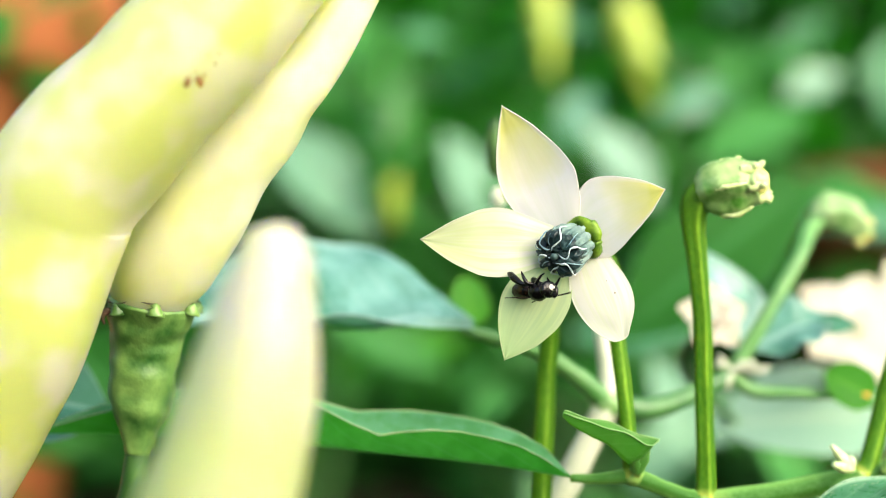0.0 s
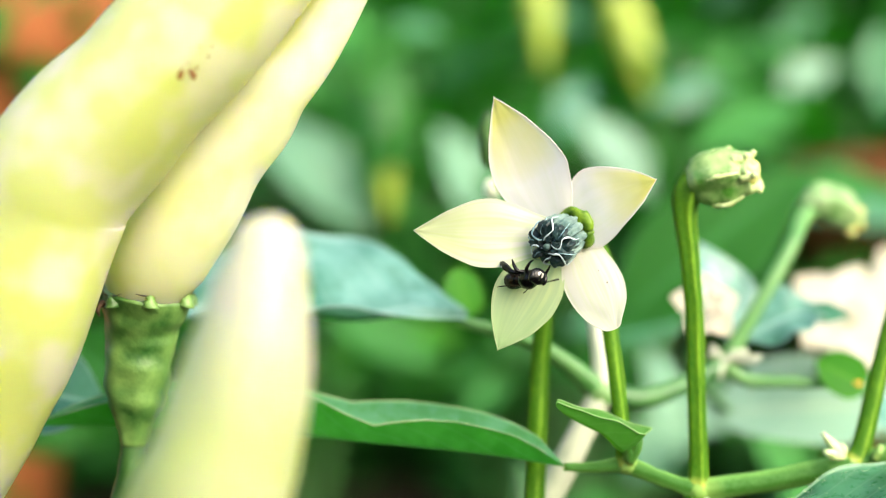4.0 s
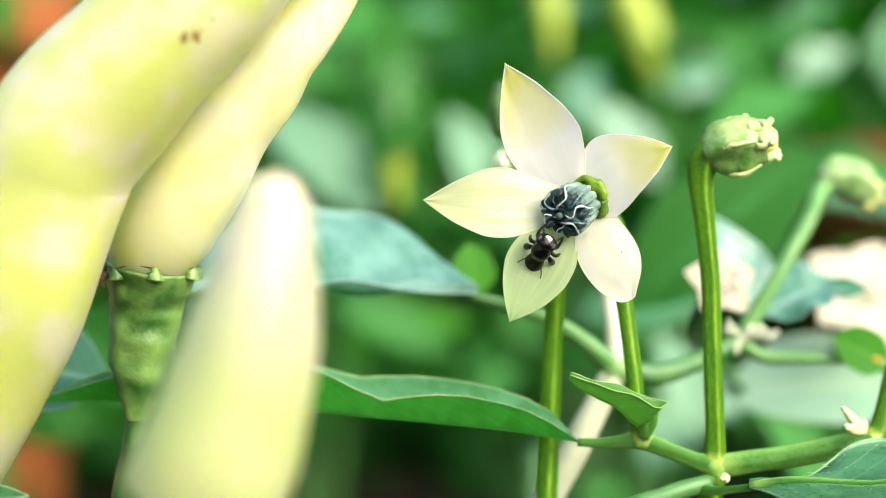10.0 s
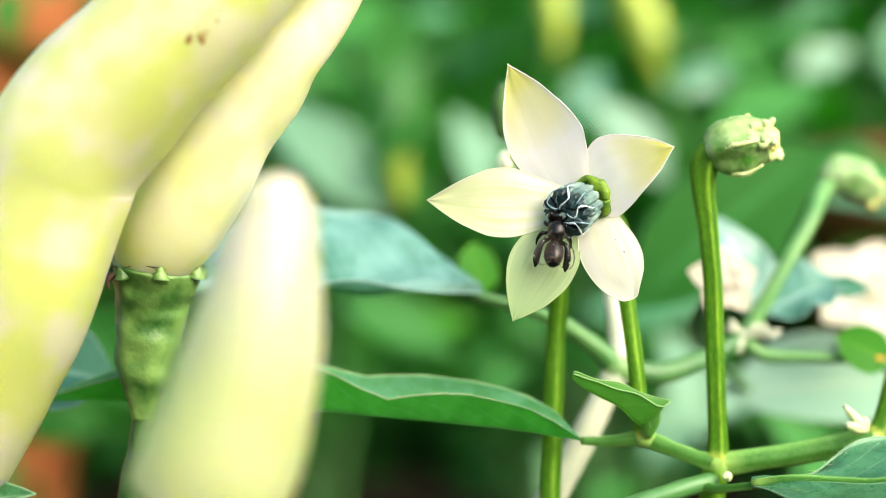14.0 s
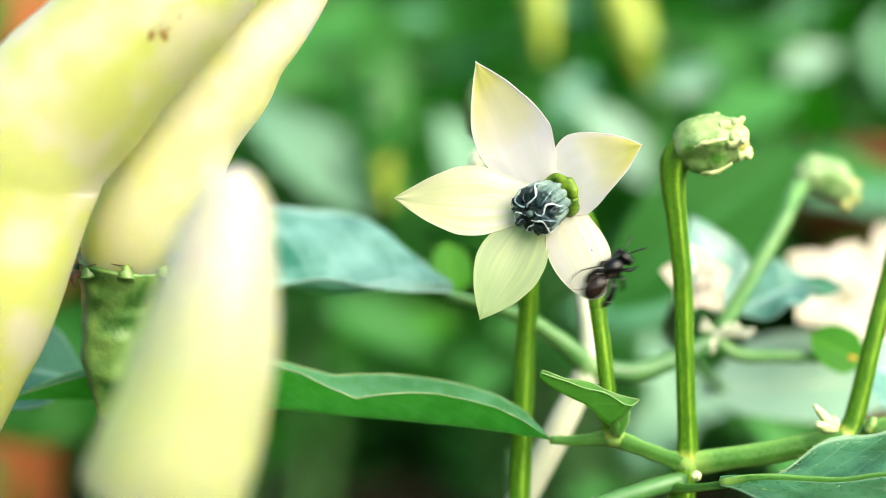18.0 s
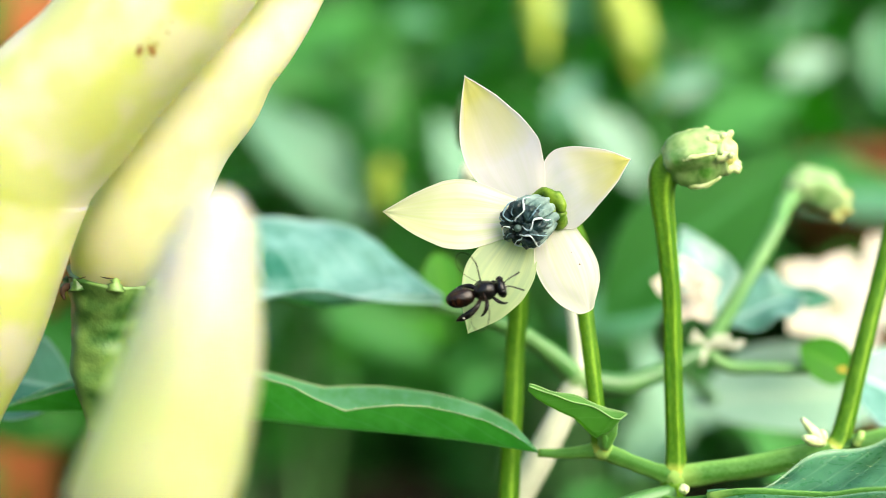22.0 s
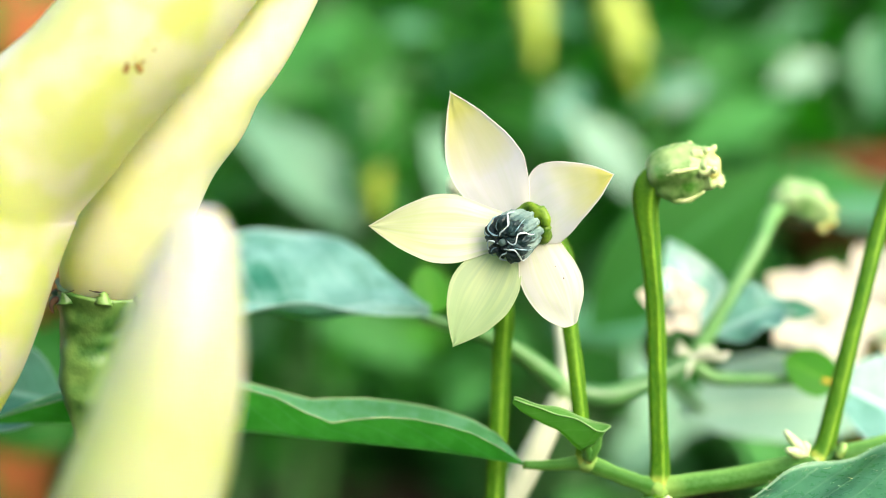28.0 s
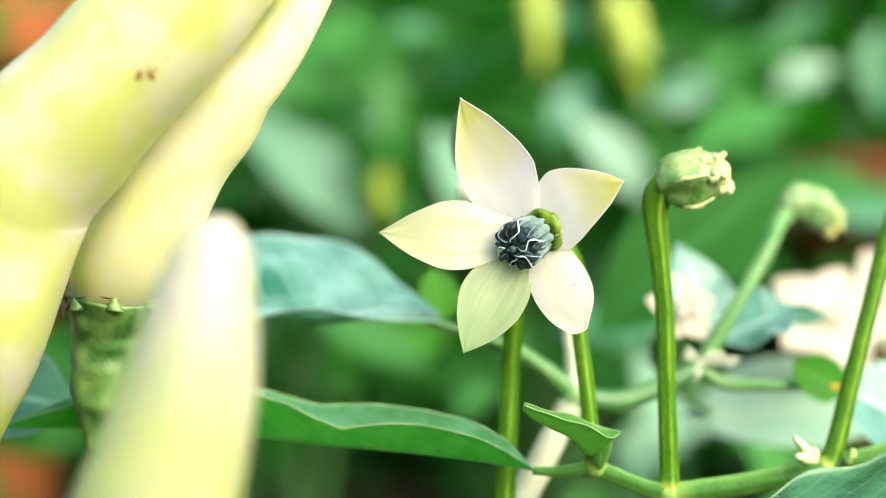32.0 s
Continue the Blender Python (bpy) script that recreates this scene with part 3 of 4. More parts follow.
# second stalk behind the flower
part("flower_stalk", tube([(7.0, 111.5, 166.3), (7.6, 112.4, 178.6), (8.2, 113.4, 190.1), (8.5, 113.3, 196.4), (7.3, 114.3, 203.9), (4.6, 114.3, 208.1)], [1.0, 0.95, 0.92, 0.9, 0.8, 0.8], 30, 12, 0.06, 8, ribs=5, rib=0.12), STEM, plant)
part("flower_stalk", tube([NODE2, (15.2, 107.9, 184.5), (14.6, 108.4, 190.5), (14.1, 109.4, 195.5), (14.1, 111.3, 200.1), (12.5, 110.8, 202.7), (10.3, 107.8, 202.4)], [1.0, 0.72, 0.72, 0.74, 0.78, 0.8, 1.0], 36, 12, 0.05, 9, ribs=5, rib=0.12), STEM, plant)

# ---- the spent flower's calyx ----
spent = thing("spent_flower", (22.4, 109.3, 207.7), "nodding green calyx of a spent flower on its stalk", "flower bud")
C0, C1 = (21.7, 109.0, 207.3), (26.6, 107.2, 208.3)
husk = part("calyx", tube([C0, (22.65, 108.6, 207.64), (24.56, 108.0, 208.05), (25.8, 107.6, 208.2), C1], [1.45, 1.95, 2.3, 2.45, 2.3, 2.0, 1.85, 1.75], 60, 80, 0.05, 3, ribs=5, rib=0.11), CALYX_SPENT, spent, "ribbed pale green calyx")
ax, _l = basis(C0, C1, (0, 0, 1))
turn = ax.to_3x3()
for k, (w, back, out, r) in enumerate(((1.45, 2.0, 2.55, 0.3), (0.75, 0.4, 1.95, 0.26), (2.3, 0.5, 1.9, 0.26), (-2.9, 0.1, 1.8, 0.3), (-1.75, 0.0, 1.75, 0.3), (-0.5, 0.0, 1.8, 0.28), (1.35, 0.0, 1.75, 0.3), (-1.15, -0.1, 1.5, 0.26))):
    d = turn @ Vector((0, math.cos(w), math.sin(w)))
    fwd = turn @ Vector((1, 0, 0))
    p = Vector(C1) + d * (out - 0.25) - fwd * back
    part("calyx_tooth", tube([p - fwd * 0.8, p + fwd * 0.15, p + fwd * 0.5 + d * 0.25, p + fwd * 0.75 + d * 0.4], [0.5, 0.42, r, r, 0.1], 14, 10, 0.35, k), CALYX_TIP, spent)
part("ovary", ball(Vector(C1) - Vector((0.5, 0, 0)), (1.3, 1.3, 1.3), 0.3, 4), CALYX_YELLOW, spent, "yellowish young ovary")
for k in range(5):
    w = 2 * math.pi * k / 5 + 0.63
    d = turn @ Vector((0, math.cos(w), math.sin(w)))
    fwd = turn @ Vector((1, 0, 0))
    part("rib", tube([Vector(C0) + d * 1.5 + fwd * 0.6, Vector(C0) + d * 2.4 + fwd * 1.9, Vector(C0) + d * 2.55 + fwd * 3.0, Vector(C0) + d * 2.1 + fwd * 4.4], [0.12, 0.22, 0.26, 0.2, 0.1], 20, 8, 0.6, k), CALYX_TIP, husk, "pale rib")

# ---- the flower ----
FC = Vector((10.3, 104.0, 203.1))
flower = thing("chili_flower", FC, "open white five-petalled chili flower with slate-blue anthers", "flower")
# base, tip, facing, half widths along the petal on either side of its midrib
for base, tip, face, one, other, mat, kw in (
    ((8.7, 104.5, 203.4), (3.44, 103.0, 214.4), (-0.2, -1, -0.1), [1.61, 2.28, 2.84, 3.19, 3.45, 3.3, 2.9, 2.35, 1.75, 0.95, 0.02], [1.09, 1.64, 2.24, 2.75, 2.92, 2.93, 2.67, 2.2, 1.52, 0.84, 0.02], PETAL, dict(arch=0.02, cup=0.06)),
    ((10.15, 104.4, 203.5), (17.0, 101.5, 207.3), (-0.1, -1, 0.1), [1.89, 2.65, 2.9, 2.8, 2.55, 2.2, 1.9, 1.55, 1.15, 0.57, 0.02], [1.4, 2.3, 3.04, 3.6, 3.68, 3.48, 3.04, 2.5, 1.87, 1.1, 0.02], PETAL, dict(arch=-0.01, cup=0.05)),
    ((10.3, 104.6, 202.5), (13.6, 101.9, 194.7), (0.1, -1, 0.1), [1.22, 1.54, 1.87, 2.21, 2.55, 2.66, 2.6, 2.45, 2.15, 1.7, 0.75], [1.2, 1.8, 2.05, 2.2, 2.39, 2.47, 2.4, 2.2, 1.75, 1.1, 0.35], PETAL_WHITE, dict(arch=0.08, cup=-0.12)),
    ((8.9, 104.35, 202.2), (3.66, 101.7, 193.0), (-0.1, -1, -0.1), [1.15, 1.45, 1.97, 2.31, 2.65, 2.9, 2.82, 2.5, 1.9, 1.1, 0.02], [1.05, 1.42, 1.81, 2.29, 2.6, 2.7, 2.6, 2.25, 1.75, 0.96, 0.02], PETAL_SHADED, dict(arch=0.04, cup=0.08)),
    ((8.7, 104.2, 202.8), (-3.38, 102.7, 203.06), (-0.1, -1, 0.15), [1.2, 1.5, 1.95, 2.41, 2.75, 2.8, 2.53, 2.04, 1.45, 0.75, 0.02], [1.7, 1.9, 2.25, 2.74, 3.1, 3.25, 3.07, 2.57, 1.9, 1.05, 0.02], PETAL_LEFT, dict(arch=0.03, cup=0.07)),
):
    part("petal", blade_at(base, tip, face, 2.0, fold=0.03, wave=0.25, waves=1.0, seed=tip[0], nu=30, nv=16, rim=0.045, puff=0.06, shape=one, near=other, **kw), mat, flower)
for p, q in (((12.9, 101.6, 198.6), 0.05), ((12.2, 101.7, 199.6), 0.03)):
    part("speck", ball(p, (q, q, q * 1.5), 0.3, 2, sub=2), POD_SPOT, flower, "tiny brown speck")
AX = Vector((-0.62, -0.72, -0.36)).normalized()
U1 = Vector((1, -0.5, 0))
U1 = (U1 - AX * U1.dot(AX)).normalized()
U2 = AX.cross(U1)
HOLE = FC + Vector((0.1, -0.2, 0.15))
around = [HOLE + (U1 * math.cos(k * math.pi / 10) + U2 * math.sin(k * math.pi / 10)) * (1.5 + 0.15 * math.sin(k * math.pi / 2)) for k in range(21)]
throat = tube(around, [0.4, 0.6, 0.36, 0.52, 0.42, 0.6, 0.36, 0.54, 0.4], 80, 10, 0.6, 3)
part("throat", throat, THROAT, flower, "yellow-green lobed throat of the flower")
part("calyx", tube([FC + Vector((0.4, 4.2, 0.2)), FC + Vector((0.2, 2.6, 0)), FC + Vector((0, 1.6, 0))], [1.1, 2.0, 2.2], 10, 14, 0.1, 3, ribs=5, rib=0.08), CALYX, flower)
part("pistil", tube([FC + AX * 0.4, FC + AX * 4.4], [0.5, 0.35, 0.3], 8, 8), ANTHER_PALE, flower, "pale pistil among the anthers")


def lobe(centre, size, axis, out, seed):
    """One pollen sac: a blunt, creased sack along its axis."""
    bm = bmesh.new()
    bmesh.ops.create_icosphere(bm, subdivisions=4, radius=1)
    z = Vector(axis).normalized()
    x = (Vector(out) - z * z.dot(Vector(out))).normalized()
    m = Matrix((x, z.cross(x), z)).transposed()
    for v in bm.verts:
        c = Vector([math.copysign(abs(q) ** 0.7, q) for q in v.co])
        k = 1 + 0.2 * noise.noise(c * 1.5 + Vector((seed, 0, seed))) + 0.22 * abs(noise.noise(c * 2.6 + Vector((0, seed, 0)))) - 0.06
        v.co = m @ Vector((c.x * size[0] * k, c.y * size[1] * k, c.z * size[2] * k)) + Vector(centre)
    return bm


for k in range(6):
    w = k * math.pi / 3 + 0.25
    d = U1 * math.cos(w) + U2 * math.sin(w)
    side = AX.cross(d)
    top = random.uniform(-0.15, 0.25)
    c = FC + AX * (2.9 + top) + d * 1.2
    lean = AX + d * 0.12
    lobes = lobe(c + side * 0.47 + d * 0.05, (0.74, 0.42, 1.15), lean + side * 0.1, d, k * 1.7)
    join(lobes, lobe(c - side * 0.47, (0.78, 0.44, 1.05), lean - side * 0.1, d, k * 2.3 + 5))
    join(lobes, lobe(c - d * 0.62 + AX * 0.1, (0.4, 0.5, 1.1), lean, d, k * 3.1 + 2))
    anther = part("anther", lobes, ANTHER, flower)
    back = lobe(FC + AX * (1.9 + top) + d * 1.36 + side * 0.44, (0.62, 0.46, 1.55), lean, d, k * 2.9 + 1)
    join(back, lobe(FC + AX * (1.85 + top) + d * 1.36 - side * 0.44, (0.64, 0.46, 1.5), lean, d, k * 1.3 + 4))
    part("pollen_sac", back, ANTHER_PALE, anther, "pale grey-green side of the anther")
    flip = 1 if k % 2 else -1
    for g, (start, run) in enumerate(((-0.02, ((0.45, 4.02), (0.85, 4.12), (1.3, 4.1), (1.75, 3.95), (2.05, 3.5), (2.16, 2.9), (2.14, 2.3))), (0.95, ((0.75, 3.9), (1.2, 4.0), (1.65, 3.9), (2.0, 3.45), (2.1, 2.8))))):
        pts = []
        for j, (rho, a) in enumerate(run):
            z = start + flip * 0.42 * math.sin(j * 1.25 + k) + random.uniform(-0.14, 0.14)
            if g:
                z = start * rho / 2 + (z - start) * 0.5
            pts.append(FC + AX * (a + top) + d * rho + side * z)
        part("seam", tube(pts, [0.03, 0.08, 0.05, 0.09, 0.05, 0.02] if g == 0 else [0.02, 0.05, 0.04, 0.02], 48, 6, 0.7, k), SEAM if g == 0 and k != 2 else SEAM_BLUE, anther, "white wavy seam" if g == 0 and k != 2 else "")
    part("filament", tube([FC + AX * 0.1 + d * 1.0, c - AX * 1.8], [0.3, 0.25], 6, 6), CALYX, flower)


# ---- chili pods ----
def pod(at_points, radii, label, seed, sides=48, mat=None, wob=0.15):
    ob = thing("chili_pod", at_points[0], label, "chili pepper", "chili pods")
    part("flesh", tube(at_points, radii, 60, sides, wob, seed), mat or POD, ob)
    return ob


podA = pod([(-43.0, 100.0, 179.3), (-39.6, 98.5, 186.8), (-37.2, 97.5, 192.5), (-35.3, 97.0, 197.1), (-33.1, 96.5, 204.0), (-31.6, 96.0, 207.1), (-27.9, 95.5, 211.3), (-24.6, 95.0, 214.6), (-21.6, 95.0, 217.8), (-17.8, 95.5, 222.0), (-14.0, 96.5, 226.5), (-10.2, 98.0, 231.6)],
           [3.97, 5.20, 5.84, 6.12, 6.23, 6.24, 6.21, 5.91, 5.78, 5.54, 4.87, 3.76], "pale yellow-green ripening chili pod with brown scars", 1.0, wob=0.05)
podB = pod([(-27.7, 107.6, 196.4), (-26.8, 106.5, 199.0), (-25.7, 105.4, 201.3), (-22.8, 104.0, 205.4), (-20.4, 103.0, 209.3), (-17.3, 102.0, 212.6), (-15.1, 101.0, 215.0), (-12.9, 100.5, 217.3), (-9.8, 100.0, 221.8), (-7.0, 100.0, 226.7), (-4.7, 100.0, 230.8)],
           [3.30, 3.95, 4.43, 4.42, 4.14, 3.67, 3.12, 2.63, 2.15, 1.68, 0.84], "pale yellow erect chili pod in a green calyx", 4.0, mat=POD_YELLOW, wob=0.07)
podC = pod([(-16.0, 72.0, 184.3), (-14.9, 71.5, 187.1), (-13.6, 71.2, 191.1), (-12.7, 71.0, 195.1), (-12.2, 71.0, 198.5), (-11.8, 71.0, 200.8), (-11.7, 71.0, 202.1), (-11.6, 71.0, 202.8), (-11.6, 71.0, 203.2)],
           [4.79, 4.63, 4.21, 3.66, 2.93, 2.33, 1.9, 1.33, 0.47], "pale yellow chili pod with a rounded tip", 7.0, wob=0.04, mat=POD_CREAM)
FLESH = [v.co / MM + ORIGIN[podA.name] for v in podA.children[0].data.vertices]
SCAR = Vector((-20.7, 88.5, 214.5))
for k, (dx, dz, r, tall) in enumerate(((0.0, 0.0, 0.24, 1.7), (0.86, -0.05, 0.26, 1.25), (0.72, 0.15, 0.18, 1.4), (-0.2, -0.28, 0.12, 1.5), (1.12, 0.45, 0.13, 1.0), (0.6, 0.75, 0.06, 1.0), (1.95, 1.35, 0.1, 1.3), (2.25, 2.1, 0.1, 0.9), (1.5, 2.0, 0.06, 1.0), (-1.9, 0.5, 0.06, 1.0))):
    a = SCAR + Vector((dx, 0, dz))
    near = sorted((v for v in FLESH if v.y < a.y + 6), key=lambda v: (v.x - a.x) ** 2 + (v.z - a.z) ** 2)[:4]
    a.y = sum(v.y for v in near) / 4
    part("scar", ball(a, (r * 0.8, 0.15 if r > 0.15 else 0.3, r * tall), 0.8, k, sub=3), POD_SPOT, podA, "small brown scar")
cup = part("calyx", tube([(-28.6, 108.0, 184.0), (-28.3, 108.0, 188.5), (-27.9, 107.7, 193.5), (-27.1, 106.8, 197.8)],
           [1.12, 1.6, 2.35, 2.85, 3.0, 3.05, 3.2, 3.6, 4.12], 60, 44, 0.1, 2, ribs=7, rib=0.02), CALYX_POD, podB, "green cup-shaped calyx with a rough rim")
for k in range(7):
    w = 2 * math.pi * k / 7 + 0.5
    p = Vector((-27.1 + 3.95 * math.cos(w), 106.8 + 3.85 * math.sin(w), 197.0))
    out = Vector((math.cos(w), math.sin(w), 0))
    part("calyx_tooth", tube([p - Vector((0, 0, 0.5)), p + out * 0.15 + Vector((0, 0, 0.25)), p + out * 0.1 + Vector((0, 0, 0.42 + 0.3 * (k % 2)))], [0.75, 0.4, 0.06], 10, 8, 0.7, k), CALYX_POD, cup)
    part("dry_edge", tube([p + out * 0.24 + Vector((-math.sin(w), math.cos(w), 0)) * q - out * 0.13 * q * q + Vector((0, 0, 0.55 + 0.1 * math.sin(3 * q + k))) for q in (-1.2, -0.4, 0.4, 1.2)], [0.03, 0.06, 0.04, 0.06, 0.03], 16, 6, 0.5, k), DRY, cup, "dry brown rim")
part("calyx_tooth", tube([(-30.0, 104.7, 196.7), (-30.5, 104.2, 196.75), (-30.75, 104.0, 196.3), (-30.6, 104.1, 195.7)], [0.4, 0.34, 0.22, 0.1], 12, 8, 0.3), DRY, cup, "dry dark brown calyx tooth")
part("pod_stalk", tube([(-32.6, 109.2, 157.7), (-30.2, 108.6, 175.3), (-28.9, 108.1, 181.4), (-28.5, 108.0, 186.0)], [1.3, 1.3, 1.25, 0.95], 20, 16, 0.08, 1), STALK_SHADED, podB)

# ---- the plant just behind ----
rear = thing("chili_plant", (7.4, 121.6, 146.3), "chili plant with glossy leaves standing behind the flower", "plant")
J = (15.0, 120.5, 187.1)
# Sunlight on this stem is put into its pale colour.
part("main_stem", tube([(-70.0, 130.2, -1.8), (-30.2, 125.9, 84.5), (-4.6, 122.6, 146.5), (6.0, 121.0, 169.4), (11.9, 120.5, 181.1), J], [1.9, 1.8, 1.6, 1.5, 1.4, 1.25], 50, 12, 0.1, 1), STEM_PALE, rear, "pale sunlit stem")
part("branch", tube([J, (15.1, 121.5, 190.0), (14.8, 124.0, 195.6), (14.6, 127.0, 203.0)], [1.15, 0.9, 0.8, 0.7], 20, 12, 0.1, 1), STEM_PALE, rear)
part("joint", ball(J, (1.5, 1.4, 1.5), 0.15, 4), BUD_SOFT, rear)
part("branch", tube([J, (19.7, 122.0, 186.5), (24.8, 125.0, 187.8), (28.9, 127.5, 189.5)], [1.2, 1.1, 1.0, 1.05], 18, 12, 0.1, 2), STEM_FAR, rear)
part("branch", tube([(28.9, 127.5, 189.5), (31.2, 127.0, 187.8), (35.1, 126.5, 187.6), (40.8, 126.0, 187.4), (44.9, 126.0, 186.0)], [0.8, 0.7, 0.62, 0.55, 0.5], 24, 10, 0.1, 2), STEM_MINT, rear)
part("petiole", tube([J, (12.1, 120.0, 189.8), (7.7, 120.0, 192.4), (0.7, 120.0, 194.5)], [1.1, 0.95, 0.75, 0.55], 20, 10, 0.1, 3), STEM_MINT, rear)
part("leaf", blade_at((1.6, 120.0, 194.6), (-30.7, 120.3, 194.6), (0.1, 0.0, 1), 31, halves=(46, 20), wave=0.0, puff=0.05, cup=-0.22, nu=40, nv=20, shape=[0.1, 0.5, 0.76, 0.9, 0.99, 1.04, 1.05, 0.98, 0.78, 0.46, 0.02], near=[0.03, 0.06, 0.09, 0.12, 0.14, 0.15, 0.15, 0.13, 0.1, 0.06, 0.02]), LEAF_SKY_SHEEN, rear, "broad glossy leaf, bluish with painted sky sheen")
part("leaf", blade_at((2.1, 133.0, 194.3), (1.0, 134.0, 199.6), (0.3, -1, 0.3), 4.4, fold=0.1, nu=14, nv=8, shape=[0.3, 0.7, 0.92, 1, 1, 1, 0.97, 0.9, 0.78, 0.55, 0.1]), LEAF_YOUNG, rear)
part("leaf", blade_at((43.2, 125.0, 187.3), (38.4, 125.5, 189.8), (0.2, -1, 0.2), 4.6, fold=0.1, nu=16, nv=8, shape=[0.3, 0.7, 0.92, 1, 1, 1, 0.97, 0.9, 0.78, 0.55, 0.1]), LEAF_YOUNG, rear, "small round young leaf")
part("leaf_tip", ball((42.4, 124.9, 187.6), (0.4, 0.2, 0.25), 0.4, 3), RED, rear, "orange-yellow blotch")
part("flower_stalk", tube([(29.6, 127.5, 190.2), (30.3, 127.5, 191.5), (33.1, 128.0, 196.0), (37.0, 130.0, 201.9), (39.0, 133.0, 204.8), (40.8, 135.0, 206.3)], [1.0, 0.9, 0.8, 0.78, 0.9, 1.1], 30, 12, 0.06, 3), STEM_MINT, rear)
part("calyx", tube([(40.1, 134.5, 206.3), (41.8, 135.0, 207.0), (44.2, 136.0, 206.3), (46.0, 136.5, 204.9)], [1.2, 1.9, 2.2, 2.1, 1.4], 20, 20, 0.2, 3, ribs=5, rib=0.1), BUD_SOFT, rear, "pale green nodding bud")
for k, p in enumerate(((46.4, 135.2, 205.9), (46.6, 136.0, 204.4), (45.4, 135.5, 203.6))):
    part("calyx_tooth", ball(p, (0.5, 0.5, 0.5), 0.3, k), CALYX_YELLOW, rear)
part("bud", ball((3.8, 122.0, 212.7), (1.05, 1.1, 3.0), 0.12, 3), BUD_DARK, rear, "dark green flower bud behind the petals")
part("bud", ball((4.3, 124.0, 207.8), (0.85, 0.8, 1.1), 0.2, 5), STEM_PALE, rear, "small whitish flower bud behind the petals")
BN = Vector((29.0, 127.0, 190.2))
for k, d in enumerate(((-2.0, -1, 1.9), (-2.6, -1, 0.6), (3.2, -1, 0.2), (4.8, -1.5, 0.4), (-0.8, -1, -1.6), (-1.0, -1.5, -3.0), (1.2, -1, 1.2), (0.2, -1.2, -0.6))):
    part("flower_bud", tube([BN, BN + Vector(d) * 0.5 + Vector((0, 0, 0.5 * (k % 3 - 1))), BN + Vector(d) * 0.75], [0.22, 0.3, 0.4, 0.16], 10, 8, 0.6, k), STEM_PALE, rear, "tiny whitish flower bud")
part("leaf", blade_at((31.0, 130.5, 191.4), (27.6, 132.0, 202.3), (0.3, -0.8, 0.5), 8.4, fold=0.15, arch=0.06, puff=0.03, nu=20, nv=10), LEAF_SKY_SHEEN, rear, "glossy leaf, pale teal with painted sky sheen")
part("leaf", blade_at((31.0, 130.5, 191.3), (41.8, 132.0, 195.2), (0.1, -0.5, 0.9), 9.5, fold=0.35, arch=0.08, wave=0.12, puff=0.03, nu=20, nv=10), LEAF_SKY_SHEEN, rear, "glossy leaf, pale teal with painted sky sheen")
part("leaf", blade_at((39.0, 131.0, 194.4), (43.2, 130.0, 194.6), (0.0, -0.9, 0.5), 2.4, fold=0.4, nu=12, nv=6), LEAF_TEAL, rear)
part("leaf", blade_at((43.6, 127.4, 187.4), (55.7, 125.4, 181.0), (-0.1, -0.8, 0.8), 12, fold=0.2, nu=20, nv=10), LEAF_SKY_SHEEN, rear)
part("leaf", blade_at((-34.3, 119.4, 186.3), (-47.4, 117.4, 188.8), (0.1, -0.9, 0.7), 10, fold=0.2, nu=20, nv=10), LEAF_TEAL, rear)


# ---- flowers further back ----
def small_flower(c, size, face, spin):
    ob = thing("chili_flower", c, "white chili flower in full sun, out of focus", "flower", "white flowers further back")
    f = Vector(face).normalized()
    a = f.cross(Vector((0, 0, 1))).normalized()
    b = f.cross(a)
    for k in range(5):
        w = spin + k * 2 * math.pi / 5
        d = a * math.cos(w) + b * math.sin(w)
        part("petal", blade_at(Vector(c) + d * size * 0.08, Vector(c) + d * size + f * size * 0.1, f, size * 0.78, fold=0.08, arch=0.04, cup=0.15, nu=12, nv=8, shape=PETAL_SHAPE), PETAL_SUN, ob)
    for k in range(5):
        w = spin + k * 2 * math.pi / 5
        d = a * math.cos(w) + b * math.sin(w)
        part("anther", ball(Vector(c) + f * 2.2 + d * 1.1, (0.5, 0.5, 1.1), 0.2, k, f, 2), PETAL_SUN, ob)
    part("calyx", tube([Vector(c) - f * 3.5, Vector(c) - f * 0.4], [1.0, 2.2], 6, 10), CALYX, ob)
    part("flower_stalk", tube([Vector(c) - f * 3, Vector(c) - f * 7 + Vector((0, 2, -4)), Vector(c) - f * 8 + Vector((10, 16, -12))], [0.8, 0.7, 0.8], 12, 8), STEM_FAR, ob)
    return ob


small_flower((27.3, 129.0, 195.3), 3.9, (0.15, -1.0, 0.35), 0.95)
small_flower((48.6, 146.0, 193.2), 8.0, (0.1, -0.8, 0.55), 0.5)
small_flower((59.8, 152.0, 195.2), 8.5, (-0.2, -0.8, 0.5), 0.2)

# ---- foliage further back ----
random.seed(11)
FAR_LEAVES = []
for k in range(7):
    bm = blade(1.0, random.uniform(0.42, 0.55), fold=random.uniform(0.1, 0.4), arch=random.uniform(0.02, 0.12), wave=random.uniform(0.02, 0.12), seed=k * 1.9, nu=8, nv=4, rim=0)
    me = bpy.data.meshes.new("leaf")
    bm.to_mesh(me)
    bm.free()
    for p in me.polygons:
        p.use_smooth = True
    me.materials.append(LEAF_FAR)
    FAR_LEAVES.append(me)


